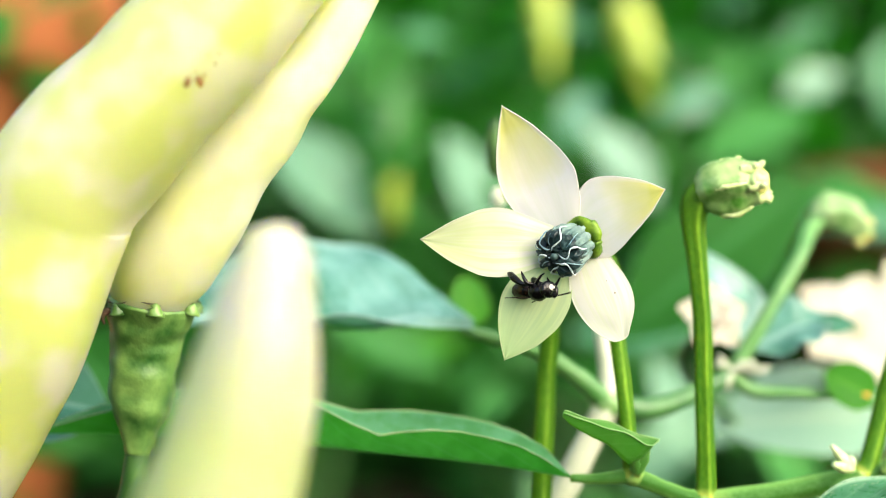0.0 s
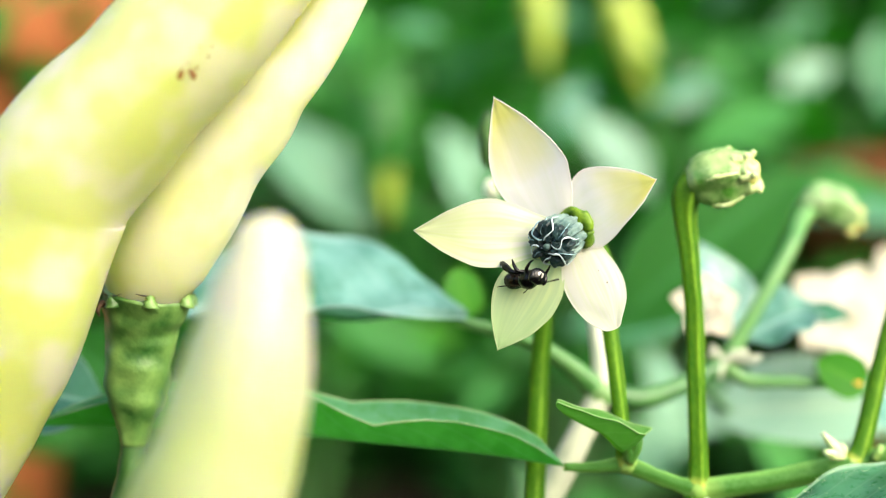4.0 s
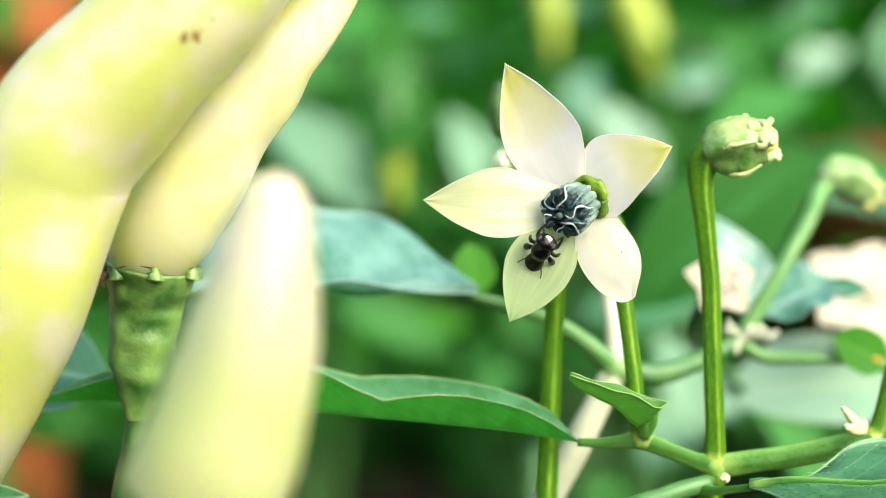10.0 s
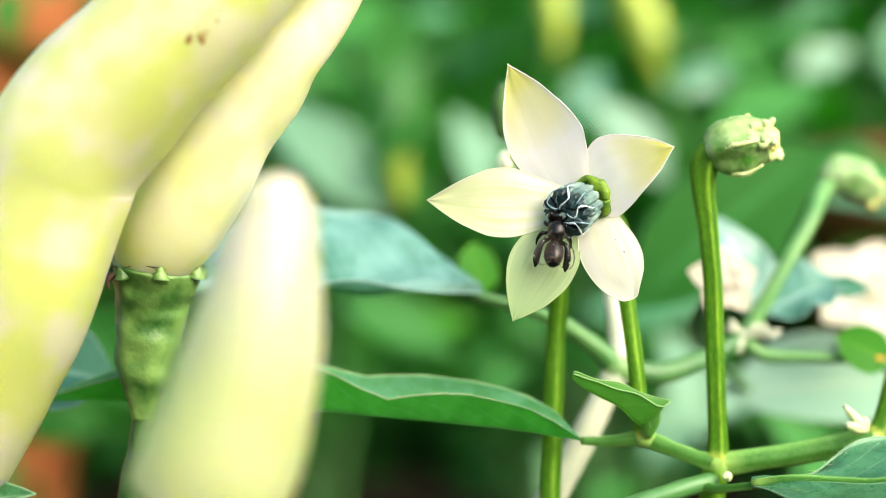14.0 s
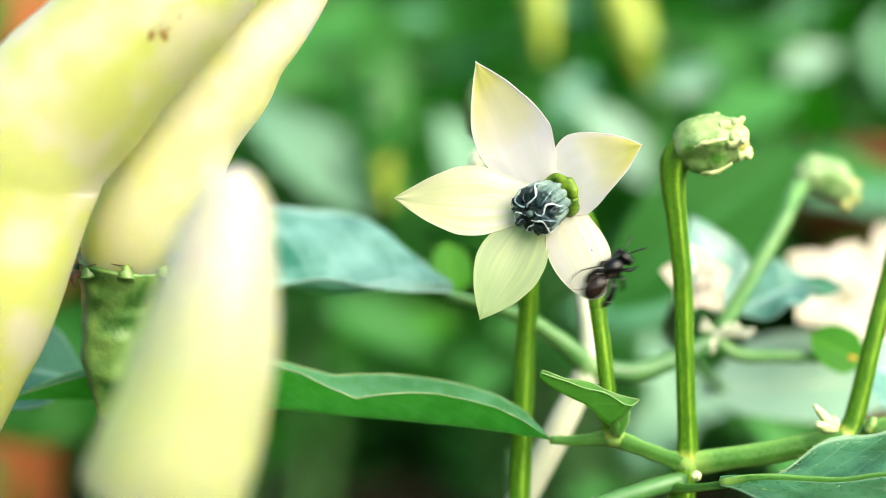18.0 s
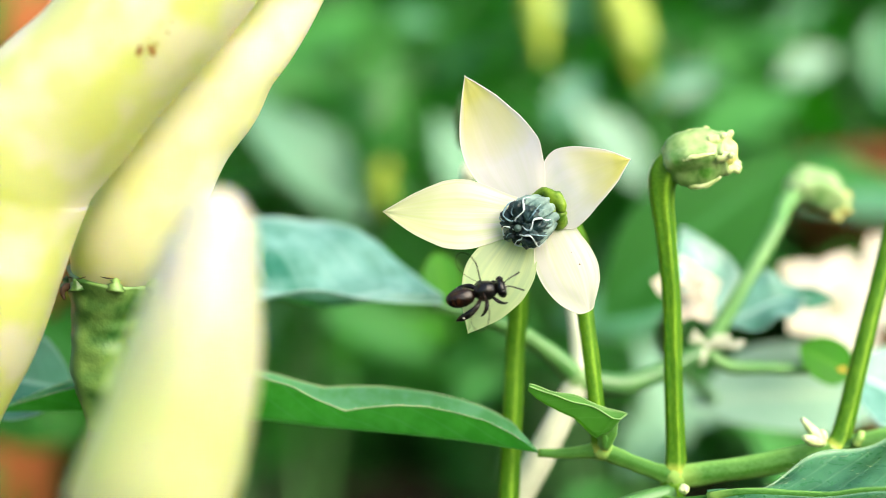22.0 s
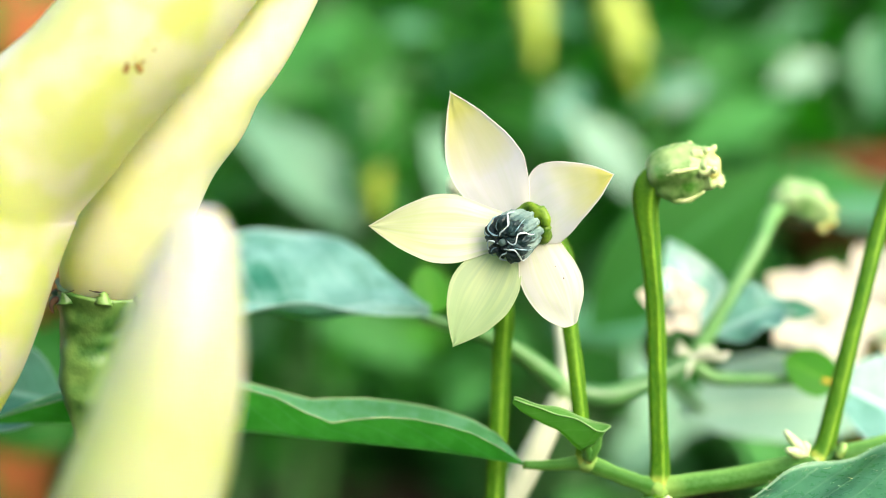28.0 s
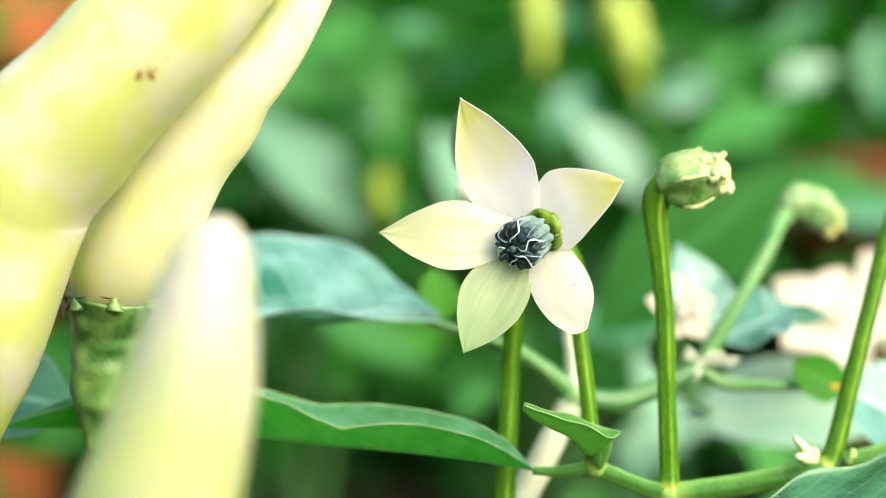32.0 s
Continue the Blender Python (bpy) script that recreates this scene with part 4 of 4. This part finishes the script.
def set_leaf(parent, base, tip, face, mat=None, name="leaf"):
    m, length = basis(base, tip, face)
    ob = new(name, random.choice(FAR_LEAVES))
    ob.parent = parent
    ob.matrix_basis = Matrix.Translation((Vector(base) - ORIGIN[parent.name]) * MM) @ m.to_3x3().to_4x4() @ Matrix.Scale(length * MM, 4)
    if mat:
        ob.material_slots[0].link = "OBJECT"
        ob.material_slots[0].material = mat
    return ob


def bush(x, y, height, spread, leaves, label, size=(38, 70)):
    """A bushy plant: forked stems from the ground, and leaves on stalks."""
    ob = thing("chili_plant", (x, y, 0), label, "plant", "plants in the background")
    tips = []
    for k in range(6):
        w = k * 1.05 + random.random()
        top = Vector((x + spread * 0.6 * math.cos(w), y + spread * 0.6 * math.sin(w), height * random.uniform(0.7, 1)))
        mid = Vector((x, y, 0)).lerp(top, 0.5) + Vector((0, 0, height * 0.1))
        part("stem", tube([(x, y, 0), mid, top], [3.5, 2.4, 1.2], 10, 6), STEM_FAR, ob)
        tips += [mid, top, mid.lerp(top, 0.5)]
    for k in range(leaves):
        p = random.choice(tips) + Vector([random.gauss(0, spread * 0.4) for _ in range(3)])
        if p.z < 0.5 * height or p.y < 560 and p.x > 0.22 * p.y and 0.0 < (p.z - 200) / p.y < 0.16:
            continue
        w = random.uniform(0, 2 * math.pi)
        ln = random.uniform(*size)
        d = Vector((math.cos(w), math.sin(w), random.uniform(-0.7, 0.4))).normalized() * ln
        set_leaf(ob, p, p + d, (random.uniform(-0.5, 0.5), random.uniform(-0.9, 0.1), 1), LEAF_LIT_PALE if k % 11 == 4 else None)
    return ob


for x, y, h, s, n in ((-60, 480, 300, 90, 54), (70, 500, 300, 90, 54), (170, 640, 330, 90, 50), (330, 620, 380, 90, 50),
                      (-330, 760, 420, 110, 54), (-130, 640, 420, 120, 60), (40, 640, 420, 120, 60), (290, 760, 420, 120, 56)):
    bush(x, y, h, s, n + 24, "leafy green chili plant, blurred by distance")


def pot(x, y, r, h, label):
    ob = thing("plant_pot", (x, y, 0), label, "flower pot", "terracotta pots")
    bm = bmesh.new()
    prof = [(0.0, 0.0), (0.68, 0.0), (0.72, 0.03), (0.93, 0.86), (0.88, 0.86), (0.86, 0.8), (0.0, 0.8)]
    rings = []
    for a, b in prof:
        rings.append([bm.verts.new((x + max(a, 0.001) * r * math.cos(k * math.pi / 20), y + max(a, 0.001) * r * math.sin(k * math.pi / 20), b * h)) for k in range(40)])
    for r0, r1 in zip(rings, rings[1:]):
        for k in range(40):
            bm.faces.new((r0[k], r0[(k + 1) % 40], r1[(k + 1) % 40], r1[k]))
    part("vessel", bm, TERRA, ob)
    rim = bmesh.new()
    rings = []
    for a, b in ((0.9, 0.86), (1.0, 0.86), (1.03, 0.88), (1.03, 0.97), (1.0, 1.0), (0.93, 1.0), (0.9, 0.97), (0.9, 0.86)):
        rings.append([rim.verts.new((x + a * r * math.cos(k * math.pi / 24), y + a * r * math.sin(k * math.pi / 24), b * h)) for k in range(48)])
    for r0, r1 in zip(rings, rings[1:]):
        for k in range(48):
            rim.faces.new((r0[k], r0[(k + 1) % 48], r1[(k + 1) % 48], r1[k]))
    part("rim", rim, TERRA, ob)
    part("soil", tube([(x, y, h * 0.8), (x, y, h * 0.9)], [r * 0.88, r * 0.89], 3, 24, 0.05), SOIL, ob, "dark potting soil")
    return ob


pot(-255, 470, 130, 310, "large orange-brown terracotta pot")
pot(262, 540, 105, 243, "orange-brown terracotta pot with a thick rim")

# leaves of the nearer plants behind
mid = thing("chili_plant", (20, 200, 0), "chili plant with broad leaves, softly out of focus", "plant", "plants in the background")
part("stem", tube([(20, 200, 0), (18, 205, 90), (14, 212, 165)], [3.0, 2.4, 1.5], 14, 8), STEM_FAR, mid)
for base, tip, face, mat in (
    ((-19.2, 325.0, 207.9), (-55.2, 332.0, 241.0), (0.2, -0.8, 0.6), LEAF_LIT_SOFT),
    ((14.5, 318.0, 207.0), (0.0, 325.0, 237.0), (0.3, -0.8, 0.5), LEAF_LIT_SOFT),
    ((57.5, 328.0, 217.0), (38.0, 334.0, 241.5), (0.1, -0.8, 0.6), LEAF_LIT_WHITE),
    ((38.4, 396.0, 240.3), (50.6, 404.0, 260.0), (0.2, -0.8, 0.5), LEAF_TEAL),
    ((77.4, 398.0, 249.7), (91.5, 404.0, 262.7), (0.2, -0.8, 0.6), LEAF_LIT_WHITE),
    ((112.9, 398.0, 256.2), (133.5, 404.0, 266.4), (0.2, -0.8, 0.6), LEAF_LIT_WHITE),
    ((117.5, 418.0, 276.6), (135.3, 424.0, 287.4), (0.2, -0.8, 0.6), LEAF_LIT_PALE),
    ((144.9, 418.0, 263.8), (165.3, 424.0, 274.6), (0.2, -0.8, 0.6), LEAF_LIT_PALE),
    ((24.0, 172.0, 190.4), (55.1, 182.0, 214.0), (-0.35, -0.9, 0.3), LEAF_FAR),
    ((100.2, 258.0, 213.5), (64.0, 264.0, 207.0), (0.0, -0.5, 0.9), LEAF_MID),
    ((90.4, 300.0, 212.0), (135.3, 306.0, 213.0), (0.1, -0.6, 0.8), LEAF_LIT_PALE),
    ((47.9, 228.0, 167.1), (59.7, 234.0, 175.6), (0.2, -0.6, 0.8), LEAF_LIT_WHITE),
    ((32.0, 150.0, 181.0), (62.0, 154.0, 181.4), (0.05, -0.7, 0.7), LEAF_LIT_WHITE),
    ((54.3, 149.0, 190.8), (81.6, 159.0, 196.4), (0.1, -0.6, 1), LEAF_LIT_PALE),
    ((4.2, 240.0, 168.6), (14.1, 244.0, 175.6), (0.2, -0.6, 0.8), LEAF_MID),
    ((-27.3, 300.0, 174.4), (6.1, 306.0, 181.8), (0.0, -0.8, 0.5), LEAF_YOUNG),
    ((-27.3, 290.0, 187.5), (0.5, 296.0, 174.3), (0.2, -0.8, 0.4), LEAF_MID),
    ((46.8, 228.0, 163.9), (39.4, 234.0, 183.6), (0.1, -0.8, 0.5), LEAF_LIT_SOFT),
    ((52.0, 250.0, 188.0), (26.0, 254.0, 186.0), (0.1, -0.7, 0.6), LEAF_LIT_PALE),
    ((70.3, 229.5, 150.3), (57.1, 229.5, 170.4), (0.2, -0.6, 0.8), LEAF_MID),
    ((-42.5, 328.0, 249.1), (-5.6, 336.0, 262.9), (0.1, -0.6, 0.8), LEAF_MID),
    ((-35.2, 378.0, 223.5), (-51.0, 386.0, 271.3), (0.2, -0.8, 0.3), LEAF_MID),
    ((40.2, 258.0, 153.5), (51.9, 262.0, 168.6), (0.1, -0.8, 0.5), LEAF_LIT_SOFT),
    ((-71.1, 190.0, 178.2), (-52.9, 194.0, 184.6), (0.0, -0.6, 0.9), LEAF_LIT_PALE),
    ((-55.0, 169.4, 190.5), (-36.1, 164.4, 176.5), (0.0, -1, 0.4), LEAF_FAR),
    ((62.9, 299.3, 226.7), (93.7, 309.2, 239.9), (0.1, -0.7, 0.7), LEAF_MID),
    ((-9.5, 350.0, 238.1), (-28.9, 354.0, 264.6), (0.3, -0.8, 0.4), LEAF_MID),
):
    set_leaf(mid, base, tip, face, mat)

# smaller leaves of the same plants, in every direction
random.seed(23)
for k in range(170):
    y = random.uniform(300, 470)
    x, z = random.uniform(-0.38, 0.4) * y, 200 + random.uniform(-0.2, 0.24) * y
    if 22 < x < 84 and z > 238 and y < 430 or x > 0.22 * y and 0.02 < (z - 200) / y < 0.13 or -0.16 * y < x < 0.1 * y and z - 200 < -0.12 * y:
        continue
    w = random.uniform(0, 2 * math.pi)
    p = Vector((x, y, z))
    d = Vector((math.cos(w), random.gauss(0, 0.5), math.sin(w) - 0.2)).normalized() * random.uniform(14, 34)
    set_leaf(mid, p, p + d, (random.uniform(-0.6, 0.6), random.uniform(-1, 0), random.uniform(0.2, 1)), random.choice((LEAF_MID, LEAF_MID, LEAF_MID, LEAF_FAR, LEAF_FAR, LEAF_FAR, LEAF_FAR, LEAF_FAR, LEAF_FAR, LEAF_LIT_PALE)))

# yellow pods hanging further back
for a, b, r in (((34.5, 415.0, 297.1), (37.4, 412.0, 264.0), 5.0), ((62.0, 415.0, 291.3), (74.0, 412.0, 250.5), 6.5), ((-15.0, 319.2, 232.2), (-12.7, 319.3, 211.4), 3.6)):
    a, b = Vector(a), Vector(b)
    ob = pod([a, a.lerp(b, 0.3), a.lerp(b, 0.7), b], [r * 0.6, r, r * 0.9, r * 0.5, 0.8], "yellow-green chili pod hanging among leaves, blurred", 2.0, sides=12, mat=POD_FAR)
    part("pod_stalk", tube([a, a + Vector((2, 6, 14)), a + Vector((6, 20, 20))], [2.2, 1.5, 1.3], 8, 6), STEM_FAR, ob)

# far hedge
random.seed(5)
bm = bmesh.new()
for k in range(22000):
    front = k > 6000
    w = math.pi / 2 + random.uniform(-0.75, 0.75) if front else random.uniform(0, 2 * math.pi)
    d = random.uniform(850, 1700)
    c = Vector((d * math.cos(w), 200 + d * math.sin(w), random.uniform(0, 1000) * random.uniform(0.4, 1.0)))
    if c.y < 300 and (abs(c.x) < 500 or c.z > 350):
        continue
    leafm, _ = basis((0, 0, 0), (random.gauss(0, 1), random.gauss(0, 1), random.gauss(0, 0.5)), (random.uniform(-0.6, 0.6), random.uniform(-0.6, 0.6), 1))
    ln = random.uniform(60, 120)
    vs = [bm.verts.new(c + leafm.to_3x3() @ (Vector(q) * ln)) for q in ((0, 0, 0), (0.3, 0.2, 0.06), (0.7, 0.17, 0.06), (1, 0, 0), (0.7, -0.17, 0.06), (0.3, -0.2, 0.06))]
    bm.faces.new(vs)
for v in bm.verts:
    v.co = (v.co - Vector((0, 1200, 0))) * MM
me = bpy.data.meshes.new("foliage")
bm.to_mesh(me)
bm.free()
me.materials.append(LEAF_FAR)
hedge = new("hedge", me)
hedge.location = (0, 1.2, 0)
tagged(hedge, "dense dark green foliage in the distance", "hedge", kind="stuff")

# ---- the bee, nose along +x, back along +z ----
BEE = 1.08
bee = thing("bee", (0, 0, 0), "small black stingless bee with a brown abdomen", "bee")
part("thorax", ball((0.25, 0, 0), (0.92, 0.78, 0.78), 0.06, 1), BLACK, bee)
part("waist", ball((-0.55, 0, -0.1), (0.3, 0.3, 0.28), 0.05, 1), BLACK, bee)
head = part("head", ball((1.45, 0, -0.12), (0.42, 0.8, 0.66), 0.05, 2), BLACK, bee)
for s in (1, -1):
    part("eye", ball((1.5, 0.6 * s, -0.02), (0.3, 0.24, 0.48), 0.02, 3), BLACK, head)
    part("antenna", tube([(1.75, 0.2 * s, 0.05), (2.1, 0.3 * s, 0.32), (3.1, 0.8 * s, 0.05)], [0.055, 0.05, 0.07], 12, 6), BLACK, head)
part("face", ball((1.72, 0, -0.2), (0.2, 0.34, 0.3), 0.2, 4), HAIR, head, "pale-haired face")
abdomen = part("abdomen", ball((-1.65, 0, -0.12), (1.15, 0.74, 0.68), 0.03, 5, sub=4), BROWN, bee, "dark brown glossy abdomen")
for x in (-0.95, -1.5, -2.1, -2.6):
    ring = ball((-1.65, 0, -0.12), (1.165, 0.75, 0.69), 0.03, 5, sub=4)
    bmesh.ops.delete(ring, geom=[v for v in ring.verts if abs(v.co.x - x) > (0.16 if x > -2.5 else 0.3)], context="VERTS")
    part("abdomen_band", ring, BLACK, abdomen)
for s in (1, -1):
    part("foreleg", tube([(0.7, 0.45 * s, -0.4), (1.0, 0.85 * s, -0.5), (1.4, 0.9 * s, -0.95), (1.7, 0.8 * s, -1.2)], [0.12, 0.15, 0.1, 0.05], 14, 8), BLACK, bee)
    part("middle_leg", tube([(0.2, 0.5 * s, -0.5), (0.1, 1.05 * s, -0.45), (-0.2, 1.3 * s, -0.95), (-0.5, 1.3 * s, -1.35)], [0.13, 0.17, 0.12, 0.05], 14, 8), BLACK, bee)
    hind = part("hind_leg", tube([(-0.3, 0.45 * s, -0.5), (-0.7, 0.95 * s, -0.45), (-1.4, 1.15 * s, -0.85), (-2.0, 1.15 * s, -1.2), (-2.4, 1.15 * s, -1.35)], [0.14, 0.2, 0.3, 0.26, 0.06], 18, 10), BLACK, bee)
    part("pollen_load", ball((-1.6, 1.3 * s, -0.95), (0.28, 0.12, 0.18), 0.3, 6), HAIR, hind, "whitish pollen load")
for o in bee.children_recursive:
    for v in o.data.vertices:
        v.co *= BEE
WINGS = []
for s in (1, -1):
    w = part("wing", blade_at((0, 0, 0), (-3.6, 0, 0), (0, 0, 1), 1.5, fold=0.03, nu=10, nv=4, rim=0, shape=[0.15, 0.4, 0.6, 0.8, 0.93, 1, 1, 0.95, 0.8, 0.5, 0.1]), WING, bee, "clear smoky wing")
    part("wing_vein", tube([(0, 0, 0.02), (-1.1, 0.42 * s, 0.02), (-2.0, 0.72 * s, 0.02), (-2.9, 0.68 * s, 0.02), (-3.5, 0.3 * s, 0.02), (-3.4, -0.3 * s, 0.02), (-2.6, -0.7 * s, 0.02), (-1.6, -0.65 * s, 0.02), (-0.5, -0.2 * s, 0.02)], [0.06, 0.045, 0.03, 0.02, 0.02], 30, 5), BROWN, w)
    w.location = (0.1 * MM, 0.35 * s * MM, 0.55 * MM)
    WINGS.append((w, s))


def motions():
    spots = [
        (0, (6.2, 100.6, 198.7), (0.55, -0.8, 0.05), (0.1, -0.45, -0.9)),
        (0.5, (6.3, 100.6, 198.9), (0.55, -0.8, 0.05), (0.1, -0.45, -0.9)),
        (1, (6.2, 100.6, 198.8), (0.55, -0.8, 0.05), (0.1, -0.45, -0.9)),
        (2, (5.9, 100.6, 198.9), (0.55, -0.8, 0.05), (0.1, -0.45, -0.9)),
        (3, (6.2, 100.6, 198.6), (0.55, -0.8, 0.05), (0.1, -0.45, -0.9)),
        (3.5, (6.0, 100.6, 198.8), (0.55, -0.8, 0.05), (0.1, -0.45, -0.9)),
        (5.5, (6.1, 101.0, 198.9), (0.25, -0.82, 0.5), (-0.45, -0.75, -0.5)),
        (6, (6.2, 101.0, 199.0), (0.25, -0.82, 0.5), (-0.45, -0.75, -0.5)),
        (7, (6.3, 101.0, 198.8), (0.25, -0.82, 0.5), (-0.42, -0.72, -0.55)),
        (8, (6.3, 101.0, 198.5), (0.25, -0.82, 0.5), (-0.42, -0.72, -0.55)),
        (9, (6.2, 101.0, 198.8), (0.25, -0.82, 0.5), (-0.4, -0.7, -0.6)),
        (10, (6.1, 101.0, 198.6), (0.25, -0.82, 0.5), (-0.42, -0.72, -0.55)),
        (11, (6.2, 101.0, 199.3), (0.25, -0.82, 0.5), (-0.42, -0.72, -0.55)),
        (12, (6.9, 100.6, 200.3), (0.15, 0.45, 0.85), (0.1, -0.9, 0.45)),
        (13, (7.3, 100.6, 200.1), (0.15, 0.45, 0.85), (0.1, -0.9, 0.45)),
        (14, (7.2, 100.6, 200.1), (0.15, 0.45, 0.85), (0.1, -0.9, 0.45)),
        (14.5, (7.2, 100.6, 199.7), (0.5, 0.35, 0.7), (0.0, -0.9, 0.4)),
        (16.5, (8.5, 100.6, 198.7), (1, 0, -0.1), (0, -0.8, 0.6)),
        (17, (10.1, 100.6, 197.8), (1, -0.05, -0.32), (0.1, -0.85, 0.5)),
        (17.2, (10.8, 100.6, 197.5), (1, 0, -0.12), (0, -0.9, 0.4)),
        (17.5, (11.7, 100.6, 197.0), (0.9, -0.3, -0.25), (0, -0.8, 0.6)),
        (17.8, (12.4, 100.6, 197.0), (1, 0, 0.35), (-0.3, -0.8, 0.5)),
        (18, (14.3, 100.6, 196.9), (0.7, 0, 0.7)),
        (18.2, (18.4, 102.9, 199.9), (0.3, 0.3, 0.9)),
        (18.5, (21.2, 104.0, 205.1), (-0.8, 0, 0.4)),
        (18.7, (17.9, 102.0, 204.8), (-0.35, 0.75, 0.55)),
        (19, (15.3, 101.6, 205.7), (-0.35, 0.75, 0.55)),
        (19.2, (15.8, 101.3, 208.4), (-0.35, 0.75, 0.55)),
        (19.5, (19.6, 103.4, 215.3), (-0.8, 0, 0.3)),
        (20, (24.0, 103.0, 214.8), (-0.9, 0, 0.2)),
        (20.5, (13.0, 102.2, 207.9), (-0.8, 0, 0.5)),
        (21, (9.5, 99.0, 199.1), (-0.6, 0, 0.7)),
        (21.3, (0.7, 99.8, 196.7), (0.8, 0, 0.4)),
        (21.6, (1.5, 99.8, 197.2), (0.8, 0, 0.4)),
        (22, (4.7, 99.6, 196.4), (0.8, 0, 0.2)),
        (22.4, (5.1, 99.6, 199.1), (0.8, 0, 0.2)),
        (22.5, (15.3, 102.1, 198.8), (0.8, 0, 0.1)),
        (23, (38.1, 107.0, 201.8), (-0.8, 0.2, 0.3)),
        (23.5, (26.5, 104.4, 214.6), (-0.8, 0, 0.2)),
        (24, (13.9, 120.3, 220.5), (-0.8, 0.2, 0.2)),
        (24.4, (7.5, 109.5, 233.1), (-0.8, 0.2, 0.4)),
        (26, (46.1, 129.3, 251.0), (0.8, 0.2, 0.1)),
        (28.6, (61.9, 112.8, 214.0), (-0.8, 0, 0.1)),
        (29.05, (48.6, 108.8, 208.5), (-0.8, 0, 0.1)),
        (29.2, (37.7, 106.9, 208.8), (-0.8, 0, 0.1)),
        (29.3, (38.5, 106.9, 206.1), (-0.8, 0, 0.1)),
        (29.4, (34.5, 105.9, 212.7), (-0.8, 0, 0.2)),
        (29.5, (33.7, 106.0, 209.6), (-0.8, 0, 0.2)),
        (29.6, (22.9, 103.2, 201.5), (-0.8, 0, 0.3)),
        (29.7, (14.7, 100.3, 198.1), (-0.7, 0, 0.3)),
        (29.8, (9.7, 100.4, 196.1), (-0.6, 0, 0.4)),
        (29.9, (3.4, 100.5, 194.5), (-0.6, 0, 0.5)),
        (30, (-3.9, 100.5, 195.5), (-0.3, 0, 0.8)),
        (30.1, (-6.2, 100.5, 198.3), (0.4, 0, 0.7)),
        (30.3, (8.7, 98.4, 201.9), (0.7, 0, 0.5)),
        (30.5, (22.3, 101.2, 213.7), (0.7, 0, 0.4)),
        (30.7, (25.1, 103.0, 234.0), (0.7, 0, 0.4)),
        (32, (58.9, 108.6, 249.7), (0.7, 0, 0.4)),
    ]
    rows = []
    for t, p, nose, *back in spots:
        x = Vector(nose).normalized()
        z = Vector(back[0] if back else (-0.1, -0.85, 0.5))
        z = (z - x * z.dot(x)).normalized()
        m = Matrix((x, z.cross(x), z)).transposed().to_4x4()
        m.translation = Vector(p) * MM
        rows.append((t, m))
    walk(bee, rows)
    for w, s in WINGS:
        home = Matrix.Translation(w.location)
        rows = [(t, home @ pose(0, 0, 0, 8 * s, 0, -a * s)) for t, a in ((0, 2), (10, 2), (12, 12), (14.5, 12), (16.5, 14), (18.0, 14))]
        t = 18.1
        k = 0
        while t < 31.9:
            rows.append((round(t, 3), home @ pose(0, 0, 0, (25 if k % 2 else -25) * s, 0, -70 * s)))
            t += 1 / 15
            k += 1
        rows.append((32.0, home @ pose(0, 0, 0, 0, 0, -70 * s)))
        walk(w, rows)


motions()
